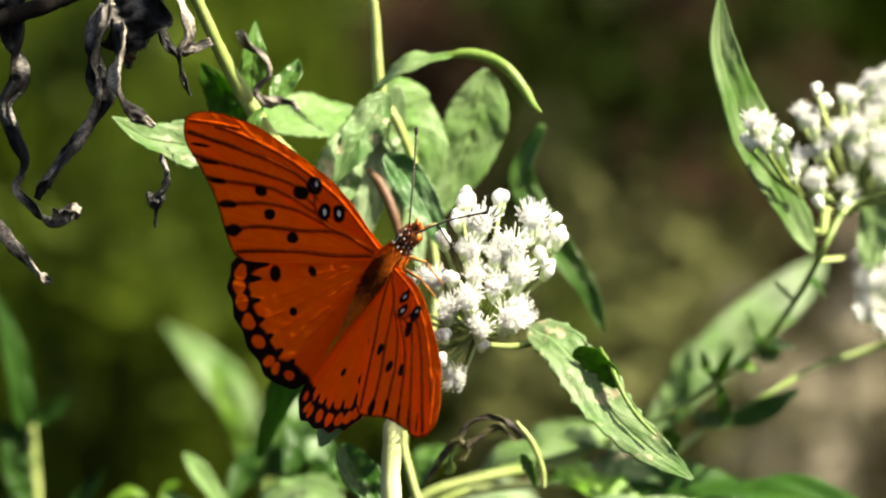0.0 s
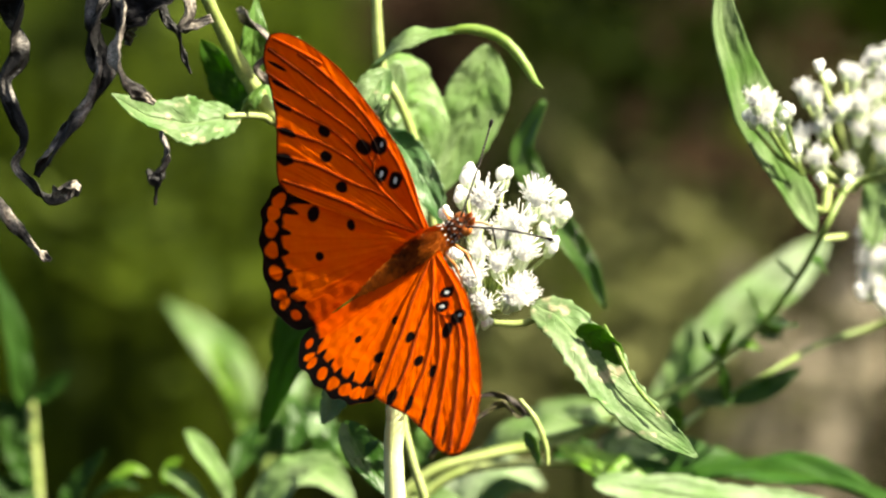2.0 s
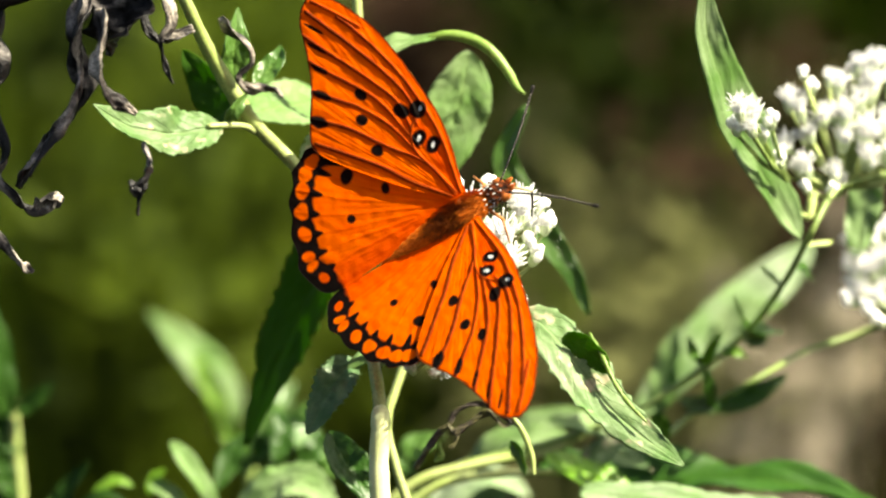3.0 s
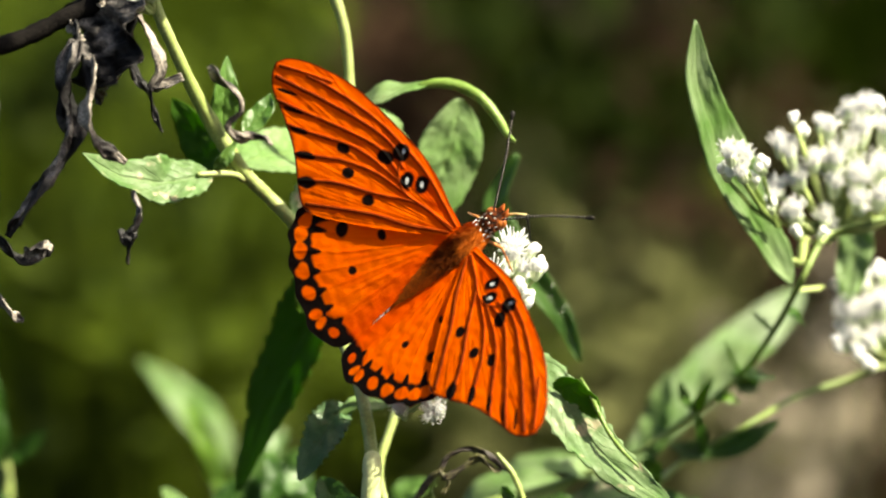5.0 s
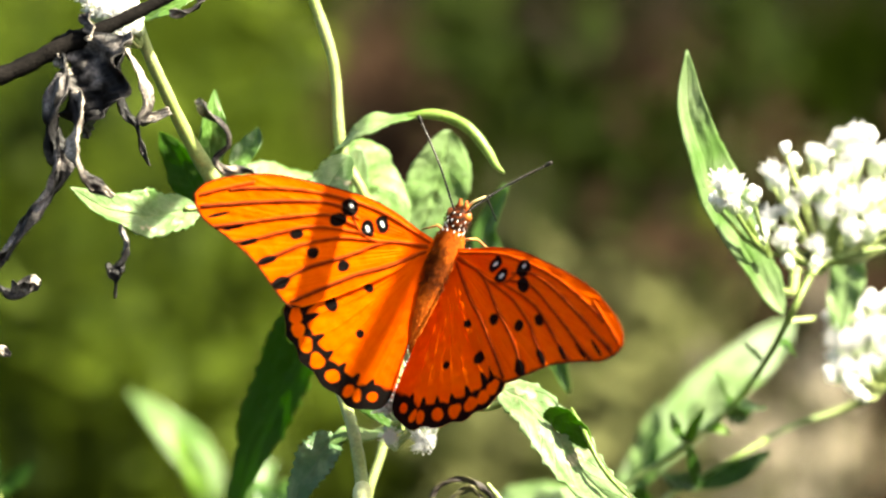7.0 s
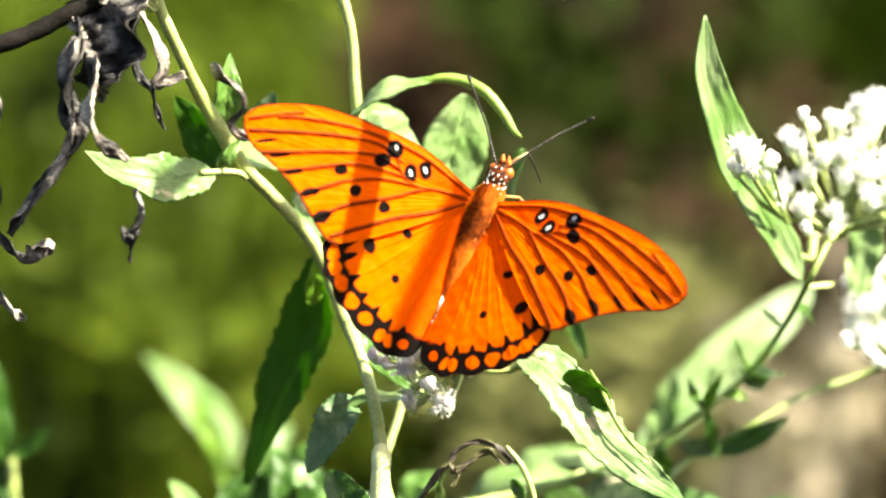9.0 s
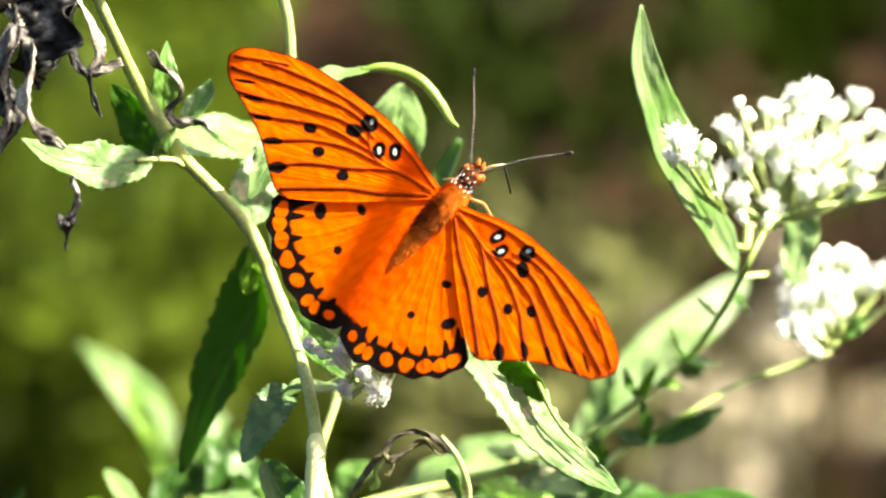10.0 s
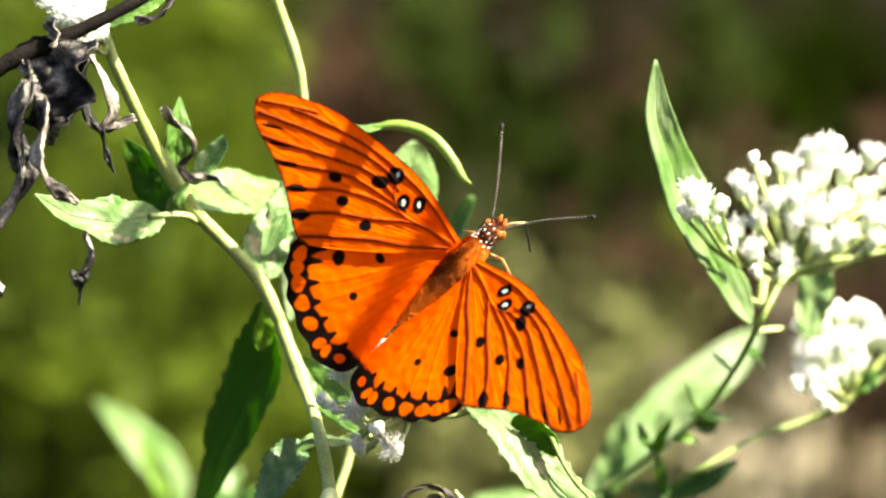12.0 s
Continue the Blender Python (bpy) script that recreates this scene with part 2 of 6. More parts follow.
def ribbon(parent, rows, mat, name="dry_leaf", turns=1.0, phase=0.0, curl=0.32, n=60, label="", thick=0.25):
    """A shrivelled, twisted strip of leaf along plan rows (x, y, z, half width in mm)."""
    q = spline(rows, n)
    pts = [P(*w[:3]) for w in q]
    bm = bmesh.new()
    grid, back = [], []
    m = 5
    for i, p in enumerate(pts):
        s = i / (n - 1)
        t = (pts[min(i + 1, n - 1)] - pts[max(i - 1, 0)]).normalized()
        f0 = -AWAY - t * (-AWAY).dot(t)
        f0 = f0.normalized() if f0.length > 0.05 else RIGHT
        f = Matrix.Rotation(phase + turns * 2 * math.pi * s + 0.5 * math.sin(9 * s + phase), 3, t) @ f0
        sd = t.cross(f)
        w = max(0.06, q[i][3]) * 0.001 * (1 + 0.35 * math.sin(s * 13 + phase * 3) * math.sin(s * 5.3 + 1))
        row = []
        for k in range(-m, m + 1):
            a = k / m
            row.append(p + sd * (a * w * (1 - 0.2 * curl * a * a)) + f * (w * (curl * a * a + 0.16 * math.sin(s * 21 + k * 0.9 + phase) + 0.1 * math.sin(s * 47 - k * 1.7))))
        grid.append(row)
        back.append([q - f * thick * 0.001 for q in row])
    sheet(bm, grid, back)
    return part(name, bm, mat, parent, label)


def ball(bm, at, r, stretch=Vector((1, 1, 1)), sub=2, mat=0):
    ret = bmesh.ops.create_icosphere(bm, subdivisions=sub, radius=1.0)
    for v in ret["verts"]:
        v.co = Vector(at) + Vector((v.co.x * stretch.x, v.co.y * stretch.y, v.co.z * stretch.z)) * r
        for fc in v.link_faces:
            fc.material_index = mat


def sheet(bm, grid, back, uvs=None, uvl=None):
    """Skin a grid of points on both sides: back holds the point behind each one; the rim is closed."""
    front = [[bm.verts.new(p) for p in row] for row in grid]
    rear = [[bm.verts.new(p) for p in row] for row in back]
    n, m = len(front), len(front[0])

    def face(a, b, c, d):
        fc = bm.faces.new([g[i][k] for g, i, k in (a, b, c, d)])
        if uvs is not None:
            for lp, (g, i, k) in zip(fc.loops, (a, b, c, d)):
                lp[uvl].uv = uvs(i, k)

    for i in range(n - 1):
        for k in range(m - 1):
            face((front, i, k), (front, i, k + 1), (front, i + 1, k + 1), (front, i + 1, k))
            face((rear, i, k), (rear, i + 1, k), (rear, i + 1, k + 1), (rear, i, k + 1))
    rim = [(0, k) for k in range(m)] + [(i, m - 1) for i in range(1, n)] + [(n - 1, k) for k in range(m - 2, -1, -1)] + [(i, 0) for i in range(n - 2, 0, -1)]
    for (a, b), (c, d) in zip(rim, rim[1:] + rim[:1]):
        face((front, a, b), (rear, a, b), (rear, c, d), (front, c, d))
    bmesh.ops.recalc_face_normals(bm, faces=bm.faces[:])


# ---- white flower heads: unit meshes, axis along +z, about 1 in radius ----
def floret_mesh(seed, opened):
    rnd = random.Random(seed)
    bm = bmesh.new()
    if opened:
        # a cup of florets packed to a flat brush, thread-like style arms standing out of it
        ball(bm, (0, 0, -0.15), 0.52, Vector((1, 1, 1.0)), 2)
        for k in range(26):
            z = 1 - (k + 0.5) / 26 * 0.80
            a = k * 2.39996 + rnd.random() * 0.5
            d = Vector((math.cos(a) * math.sqrt(1 - z * z), math.sin(a) * math.sqrt(1 - z * z), z)).normalized()
            e = rnd.uniform(0.72, 1.0)
            tube(bm, [d * 0.35, d * 0.62 * e, d * 0.80 * e], [0.08, 0.085, 0.12], 6)
            sx = d.cross(Vector((0.3, 0.5, 0.8))).normalized()
            sy = d.cross(sx)
            for j in range(5):
                w = sx * math.cos(j * 1.2566 + k) + sy * math.sin(j * 1.2566 + k)
                tube(bm, [d * 0.78 * e + w * 0.10, d * 0.88 * e + w * 0.20, d * 0.90 * e + w * 0.27], [0.045, 0.035, 0.012], 4)
            for j in range(2):
                g = (d + Vector((rnd.uniform(-0.55, 0.55), rnd.uniform(-0.55, 0.55), rnd.uniform(-0.1, 0.5)))).normalized()
                r1 = rnd.uniform(1.15, 1.72)
                tube(bm, [d * 0.75 * e, (d * 0.6 + g * 0.4) * 1.05, (d * 0.35 + g * 0.65) * r1], [0.030, 0.025, 0.036], 4)
    else:
        for k in range(rnd.choice((4, 5))):
            a = k * 2.1 + rnd.random()
            r = 0.0 if k == 0 else 0.45
            ball(bm, (math.cos(a) * r, math.sin(a) * r, rnd.uniform(0.0, 0.5) + (0.35 if k == 0 else 0)), rnd.uniform(0.42, 0.58), Vector((1, 1, 1.2)), 2)
    me = bpy.data.meshes.new("flower_head")
    bm.to_mesh(me)
    bm.free()
    me.polygons.foreach_set("use_smooth", [True] * len(me.polygons))
    me.materials.append(WHITE)
    return me


def bract_mesh():
    bm = bmesh.new()
    rings = []
    for z, r in ((0.1, 0.66), (-0.35, 0.62), (-0.8, 0.42), (-1.05, 0.14)):
        rings.append([bm.verts.new((math.cos(a) * r * w, math.sin(a) * r * w, z)) for k in range(20) for a, w in ((k * math.pi / 10, 1.06 if k % 2 else 0.9),)])
    for a, b in zip(rings, rings[1:]):
        for k in range(20):
            bm.faces.new((a[k], a[(k + 1) % 20], b[(k + 1) % 20], b[k]))
    bm.faces.new(rings[-1][::-1])
    bm.faces.new(rings[0])
    bmesh.ops.recalc_face_normals(bm, faces=bm.faces[:])
    me = bpy.data.meshes.new("bract_cup")
    bm.to_mesh(me)
    bm.free()
    me.materials.append(BRACT)
    return me


OPEN_MESHES = [floret_mesh(s, True) for s in (3, 5, 8)]
BUD_MESHES = [floret_mesh(s, False) for s in (1, 2)]
BRACT_MESH = bract_mesh()


def corymb(parent, heads, hub, axis, seed=0, stalk_mat=STEM, more=1):
    """Flower heads at plan places (x, y, z, radius in mm; a negative radius is a closed bud), each on its own stalk from the hub."""
    rnd = random.Random(seed)
    ax = facing(*axis)
    hub_w = P(*hub)
    inv = Matrix.Translation(parent.matrix_world.translation).inverted()
    heads = list(heads) + [(x + rnd.uniform(-1.8, 1.8), y + rnd.uniform(-1.8, 1.4), z + rnd.uniform(0.5, 2.5), r * 0.72) for x, y, z, r in heads for _ in range(more) if r > 0]
    for k, (x, y, z, r) in enumerate(heads):
        at = P(x, y, z)
        d = ((at - hub_w).normalized() * 0.7 + ax + Vector((rnd.uniform(-1, 1), rnd.uniform(-1, 1), rnd.uniform(-1, 1))) * 0.25).normalized()
        head = new("flower_head", (BUD_MESHES if r < 0 else OPEN_MESHES)[k % (2 if r < 0 else 3)])
        turn = d.to_track_quat("Z", "Y").to_matrix().to_4x4() @ Matrix.Rotation(rnd.random() * 6.28, 4, "Z")
        head.parent, head.matrix_parent_inverse = parent, inv
        s = abs(r) * 0.001 * (rnd.uniform(0.78, 1.02) if r > 0 else 1.0)
        head.matrix_basis = Matrix.Translation(at) @ turn @ Matrix.Diagonal((s, s, s * (rnd.uniform(1.05, 1.4) if r > 0 else 1.1), 1))
        cup = new("bract_cup", BRACT_MESH)
        cup.parent = head
        cup.matrix_basis = Matrix.Translation((0, 0, -0.25)) @ Matrix.Diagonal((0.9, 0.9, 1.0, 1))
        bm = bmesh.new()
        base = at - d * s * 1.1
        mid = (base + hub_w) / 2 - ax * 0.0012
        tube(bm, [hub_w, mid, base], [0.0005, 0.00038, 0.0003], 6)
        part("flower_stalk", bm, stalk_mat, parent)


# ---- ground and the distance ----
def ground_material():
    m, n, l, p = material("ground_litter_shade")
    obj = n.new("ShaderNodeTexCoord").outputs["Object"]
    patch, mid, fine = noise_tex(n, l, 1.6, 3, obj), noise_tex(n, l, 9, 5, obj), noise_tex(n, l, 60, 5, obj)
    # near-black soil tones: tree shade over the ground is put into the colour
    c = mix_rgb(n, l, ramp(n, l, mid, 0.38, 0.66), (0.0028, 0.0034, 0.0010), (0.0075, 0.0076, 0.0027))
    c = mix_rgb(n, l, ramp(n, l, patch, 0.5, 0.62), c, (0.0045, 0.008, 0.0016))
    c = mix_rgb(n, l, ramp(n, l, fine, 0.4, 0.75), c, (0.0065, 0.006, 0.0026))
    l.new(c, p.inputs["Base Color"])
    p.inputs["Roughness"].default_value = 0.9
    p.inputs["Specular IOR Level"].default_value = 0.0
    bump(n, l, math_node(n, l, "ADD", mid, fine), 0.02, p)
    return m


def ground_height(x, y):
    return 0.02 * noise.noise(Vector((x * 1.7, y * 1.7, 0))) + 0.05 * noise.noise(Vector((x * 0.4, y * 0.4, 3)))


bm = bmesh.new()
steps = [-400, -120, -40, -15, -8] + [-5 + 0.25 * k for k in range(61)] + [13, 18, 40, 120, 400]
rows = []
for y in steps:
    rows.append([bm.verts.new((x, y, ground_height(x, y) if abs(x) < 12 and abs(y) < 12 else 0)) for x in steps])
for a, b in zip(rows, rows[1:]):
    for k in range(len(steps) - 1):
        bm.faces.new((a[k], a[k + 1], b[k + 1], b[k]))
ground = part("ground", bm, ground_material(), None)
tagged(ground, "woodland ground of brown leaf litter and soil, shade in its dark colour", "ground", kind="structure")

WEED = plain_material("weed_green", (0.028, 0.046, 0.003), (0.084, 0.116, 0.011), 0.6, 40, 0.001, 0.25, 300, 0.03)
# the weed green at about a quarter: ground shade put into the colour
WEED_SHADE = plain_material("weed_shade", (0.007, 0.012, 0.001), (0.021, 0.034, 0.003), 0.7, 40, 0.001, 0.2, 300, 0.0)
WEED_GREY = plain_material("weed_grey", (0.075, 0.078, 0.034), (0.15, 0.148, 0.078), 0.7, 40, 0.001, 0.2, 300, 0.03)
LITTER_RUST = plain_material("litter_rust", (0.021, 0.012, 0.007), (0.047, 0.029, 0.018), 0.8, 30, 0.002, 0.0, 300, 0.03)
# this brown is almost black, with the woodland shade mixed in
LITTER = plain_material("litter_shade_brown", (0.0048, 0.0035, 0.0021), (0.0135, 0.0100, 0.0062), 0.8, 30, 0.002, 0.0, 300, 0.03)
LITTER_PALE = plain_material("litter_pale", (0.24, 0.20, 0.13), (0.37, 0.32, 0.23), 0.8, 30, 0.002, 0.0, 300, 0.03)


def scatter(name, mat, spots, size, label, upright, seed, category):
    """Many small blades round the spots (x, y, radius, count), as one mass."""
    rnd = random.Random(seed)
    verts, faces = [], []
    for cx, cy, rad, count, tall in spots:
        for _ in range(count):
            a, r = rnd.random() * 6.283, rad * math.sqrt(rnd.random())
            x, y = cx + r * math.cos(a), cy + r * math.sin(a) * 1.6
            z = ground_height(x, y) + 0.006
            s = size * rnd.uniform(0.6, 1.4)
            yaw, h = rnd.random() * 6.283, rnd.random() * tall
            d = Vector((math.cos(yaw), math.sin(yaw), rnd.uniform(0.3, 1.6) if upright else rnd.uniform(-0.05, 0.25))).normalized()
            w = d.cross(Vector((rnd.uniform(-1, 1), rnd.uniform(-1, 1), 1 if not upright else 0.4))).normalized() * s * (0.22 if upright else 0.4)
            nrm = d.cross(w).normalized() * s * 0.12
            o, b = Vector((x, y, z + h)), len(verts)
            verts += [o, o + d * s * 0.45 + w + nrm, o + d * s * 0.5, o + d * s * 0.45 - w + nrm, o + d * s - nrm]
            faces += [(b, b + 1, b + 2), (b, b + 2, b + 3), (b + 1, b + 4, b + 2), (b + 2, b + 4, b + 3)]
    me = bpy.data.meshes.new(name)
    me.from_pydata([tuple(v) for v in verts], [], faces)
    me.materials.append(mat)
    return tagged(new(name, me), label, category, kind="stuff")


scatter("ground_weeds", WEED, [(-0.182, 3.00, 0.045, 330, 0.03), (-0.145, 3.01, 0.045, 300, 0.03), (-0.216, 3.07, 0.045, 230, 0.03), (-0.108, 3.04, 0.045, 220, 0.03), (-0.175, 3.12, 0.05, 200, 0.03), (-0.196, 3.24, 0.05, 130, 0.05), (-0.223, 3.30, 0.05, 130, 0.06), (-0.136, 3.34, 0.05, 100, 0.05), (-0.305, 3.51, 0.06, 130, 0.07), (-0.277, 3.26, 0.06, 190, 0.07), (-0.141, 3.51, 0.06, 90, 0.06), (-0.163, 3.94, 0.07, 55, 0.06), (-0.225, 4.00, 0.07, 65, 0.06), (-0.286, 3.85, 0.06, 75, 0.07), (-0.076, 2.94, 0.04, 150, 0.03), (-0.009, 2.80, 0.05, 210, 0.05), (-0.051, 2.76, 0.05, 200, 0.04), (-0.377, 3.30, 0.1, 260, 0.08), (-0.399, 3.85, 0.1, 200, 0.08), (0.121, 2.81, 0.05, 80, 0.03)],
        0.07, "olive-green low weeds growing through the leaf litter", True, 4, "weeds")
scatter("shade_coloured_weeds", WEED_SHADE, [(-0.263, 3.09, 0.1, 260, 0.03), (-0.208, 2.92, 0.1, 260, 0.03), (-0.325, 3.21, 0.1, 220, 0.03), (-0.162, 2.78, 0.1, 260, 0.03), (-0.250, 2.76, 0.1, 260, 0.03), (-0.346, 2.93, 0.12, 300, 0.03), (-0.112, 2.92, 0.08, 160, 0.03), (0.285, 3.73, 0.06, 70, 0.03), (0.232, 3.83, 0.05, 40, 0.03), (0.043, 3.85, 0.045, 30, 0.03), (0.101, 3.60, 0.04, 35, 0.03), (0.347, 3.94, 0.06, 70, 0.04), (0.179, 3.60, 0.05, 40, 0.02)],
        0.06, "low weeds covering the ground, dark green with the shade in their colour", True, 14, "weeds")
scatter("grey_weeds", WEED_GREY, [(0.098, 2.92, 0.05, 110, 0.03), (0.060, 2.81, 0.05, 120, 0.04), (0.151, 2.84, 0.05, 120, 0.04), (0.035, 2.89, 0.05, 80, 0.03), (0.089, 3.01, 0.05, 70, 0.02), (0.148, 2.96, 0.05, 100, 0.03), (-0.023, 2.81, 0.05, 90, 0.04), (0.190, 2.76, 0.05, 100, 0.03), (0.104, 2.71, 0.06, 140, 0.04), (0.161, 2.66, 0.06, 140, 0.04), (0.040, 2.66, 0.06, 120, 0.04), (-0.067, 2.84, 0.05, 100, 0.03), (-0.086, 2.73, 0.05, 100, 0.03), (-0.097, 2.92, 0.04, 60, 0.02), (0.295, 3.54, 0.04, 10, 0.02), (0.064, 3.37, 0.04, 8, 0.02)],
        0.06, "dull grey-green weeds standing in the litter", True, 6, "weeds")
scatter("leaf_litter", LITTER, [(0.2, 3.6, 0.6, 900, 0.0), (-0.25, 3.9, 0.3, 60, 0.0)], 0.09, "dry brown fallen leaves lying on the ground, darkened in colour for shade", False, 7, "leaf litter")
scatter("russet_litter", LITTER_RUST, [(0.125, 3.51, 0.05, 40, 0.00), (-0.063, 4.02, 0.05, 45, 0.00), (0.282, 4.09, 0.04, 40, 0.00), (-0.122, 3.27, 0.04, 20, 0.00), (0.275, 3.21, 0.06, 60, 0.00), (0.222, 3.34, 0.05, 30, 0.00)], 0.08, "russet-brown fallen leaves lying on the ground", False, 8, "leaf litter")
scatter("pale_litter", LITTER_PALE, [(0.235, 2.86, 0.045, 200, 0.00), (0.215, 2.92, 0.04, 110, 0.00), (0.26, 2.80, 0.045, 120, 0.00), (0.17, 3.06, 0.03, 16, 0.00), (0.08, 4.09, 0.02, 6, 0.00)], 0.035, "pale bleached fallen leaves lying on the ground", False, 9, "leaf litter")

# the first two are one weed green, sunlit and shaded by colour alone
STAND_LIT_GREEN = plain_material("stand_lit_green", (0.024, 0.040, 0.002), (0.070, 0.096, 0.006), 0.6, 60, 0.0005, 0.25, 500, 0.05)
STAND_SHADE_GREEN = plain_material("stand_shade_green", (0.005, 0.009, 0.001), (0.016, 0.024, 0.003), 0.7, 60, 0.0005, 0.15, 500, 0.02)
STAND_GREY = plain_material("stand_grey", (0.092, 0.099, 0.034), (0.175, 0.178, 0.074), 0.7, 60, 0.0005, 0.2, 500, 0.03)
STAND_BROWN = plain_material("stand_brown", (0.0120, 0.0064, 0.0034), (0.030, 0.0170, 0.0098), 0.8, 60, 0.0005, 0.1, 500, 0.03)
STAND_BEIGE = plain_material("stand_beige", (0.17, 0.145, 0.105), (0.32, 0.28, 0.22), 0.8, 60, 0.0005, 0.1, 500, 0.03)


def stand(name, mat, spots, label, seed, category, size=17):
    """Thin upright stalks rooted in the ground, each ending in a few leaves: spots are (x, y, radius, count) in plan mm at the stand's depth."""
    rnd = random.Random(seed)
    verts, faces = [], []
    for cx, cy, rad, count in spots:
        for _ in range(count):
            a, r = rnd.random() * 6.283, rad * math.sqrt(rnd.random())
            deep = rnd.uniform(-130, 130)
            k = 1 + deep / 1860
            o = P((cx + r * math.cos(a)) * k, (cy + r * math.sin(a)) * k, 860 + deep)
            foot = Vector((o.x + rnd.uniform(-0.05, 0.05), o.y + rnd.uniform(-0.03, 0.03), ground_height(o.x, o.y) - 0.02))
            b = len(verts)
            for p, w in ((foot, 0.0009), (o, 0.0005)):
                verts += [p + Vector((w * math.cos(q), w * math.sin(q), 0)) for q in (0, 2.094, 4.189)]
            faces += [(b + i, b + (i + 1) % 3, b + 3 + (i + 1) % 3, b + 3 + i) for i in range(3)]
            for _ in range(rnd.choice((2, 3, 3, 4))):
                s = size * 0.001 * rnd.uniform(0.6, 1.5)
                yaw = rnd.random() * 6.283
                d = Vector((math.cos(yaw), math.sin(yaw), rnd.uniform(-0.6, 0.9))).normalized()
                w = d.cross(Vector((rnd.uniform(-0.6, 0.6), rnd.uniform(-0.6, 0.6), 1))).normalized() * s * rnd.uniform(0.18, 0.3)
                nrm = d.cross(w).normalized() * s * 0.1
                f, b = o - Vector((0, 0, rnd.uniform(0, 0.02))), len(verts)
                verts += [f, f + d * s * 0.45 + w + nrm, f + d * s * 0.5, f + d * s * 0.45 - w + nrm, f + d * s - nrm]
                faces += [(b, b + 1, b + 2), (b, b + 2, b + 3), (b + 1, b + 4, b + 2), (b + 2, b + 4, b + 3)]
    me = bpy.data.meshes.new(name)
    me.from_pydata([tuple(v) for v in verts], [], faces)
    me.materials.append(mat)
    return tagged(new(name, me), label, category, kind="stuff")


stand("weed_stand", STAND_LIT_GREEN, [(-84, -25, 19, 30), (-99, -11, 12, 14), (-62, -25, 15, 18), (-55, 2, 12, 12), (-45, 77, 12, 6), (-98, 78, 20, 4), (-67, 68, 14, 4), (-108, 28, 10, 6), (30, -25, 10, 8), (4, -56, 14, 12), (-130, 2, 15, 12), (-23, -38, 12, 12), (-30, -50, 10, 10), (-12, -48, 10, 10), (-76, 50, 12, 5), (82, 27, 10, 2), (-16, -69, 14, 10)], "weeds standing behind the flowers, lighter olive-green as if sunlit", 21, "weeds")
# same weeds again, their shade put into the darker green
stand("shade_coloured_weed_stand", STAND_SHADE_GREEN, [(-108, -52, 26, 18), (-76, 19, 15, 10), (32, 24, 17, 8), (21, 68, 15, 14), (120, 32, 15, 8), (-118, 50, 14, 8), (108, 80, 15, 10), (-36, -60, 12, 3), (8, 77, 14, 10), (74, 48, 14, 10), (91, 73, 14, 8), (-113, 62, 19, 18), (45, 55, 15, 10)], "weeds standing behind the flowers, dark green with shade in the colour", 22, "weeds")
stand("grey_weed_stand", STAND_GREY, [(45, -6, 14, 14), (65, -18, 14, 14), (52, -34, 15, 14), (82, -5, 10, 7), (60, 9, 10, 5), (23, -29, 14, 12), (35, -47, 14, 12), (92, -44, 14, 14), (69, -52, 14, 10), (11, -42, 14, 20), (-1, -34, 10, 8), (18, -61, 14, 14), (4, -48, 12, 16), (20, -44, 12, 12), (-8, -54, 8, 6)], "dull grey-green weeds standing behind the flowers", 23, "weeds")
stand("dry_weed_stand", STAND_BROWN, [(-13, 56, 14, 12), (60, 27, 15, 14), (94, 58, 19, 10), (74, 73, 14, 7), (137, -8, 15, 12), (1, 63, 10, 5), (147, 41, 15, 8), (103, 7, 12, 6), (-8, 77, 10, 5)], "dry russet-brown weeds standing behind the flowers", 24, "dry weeds")
stand("bleached_weed_stand", STAND_BEIGE, [(103, -66, 9, 16), (92, -58, 10, 6), (84, -25, 9, 4), (100, -42, 12, 9), (116, -52, 12, 5), (122, -25, 9, 3)], "bleached beige dead weeds standing behind the flowers", 25, "dry weeds")

# ---- the plant with the flower the butterfly feeds on ----
plant = thing("flowering_plant", P(-14, -60, 0), "light-green stemmed weed with serrated leaves and white fuzzy flower clusters", "plant", "white-flowered weeds")
stem(plant, [(-15.6, -14.6, 2.0, 1.0), (-15.1, -16.2, 1.0, 1.35), (-14.4, -18.2, -2.0, 1.0), (-12.8, -22.6, -6.0, 1.0), (-11.3, -28.2, -12.0, 1.05), (-10.3, -35.4, -15.0, 1.1), (-10.6, -43.6, -15.0, 1.1), (-9.1, -63.1, -14.0, 1.7)], STEM, 60)
leaf(plant, [(-21.3, -4.4, 24.0), (-21.7, -11.5, 28.0), (-24.4, -20.0, 32.0), (-28.4, -29.0, 34.0), (-33.5, -42.3, 36.0)], 6.0, LEAF_SHADED, (-0.75, -0.1, -0.65), 0.12, 0.08, 0.14, 0.9, 0.65, label="long dark shaded leaf")
# brighter green piece: light coming through the tip, put into the colour
leaf(plant, [(-21.9, -12.3, 18.0), (-21.4, -8.6, 16.0), (-21.1, -4.0, 14.0)], 1.9, LEAF_FRESH, (0.3, 0.5, -0.8), 0.2, label="leaf tip in brighter green for light shining through")
leaf(plant, [(-15.9, -13.5, 4.0), (-12.2, -17.6, 2.0), (-8.5, -21.6, 0.0), (-3.9, -26.6, -2.0)], 3.1, LEAF, (-0.2, 0.35, -0.9), 0.2, 0.12, 0.1, 0.8)
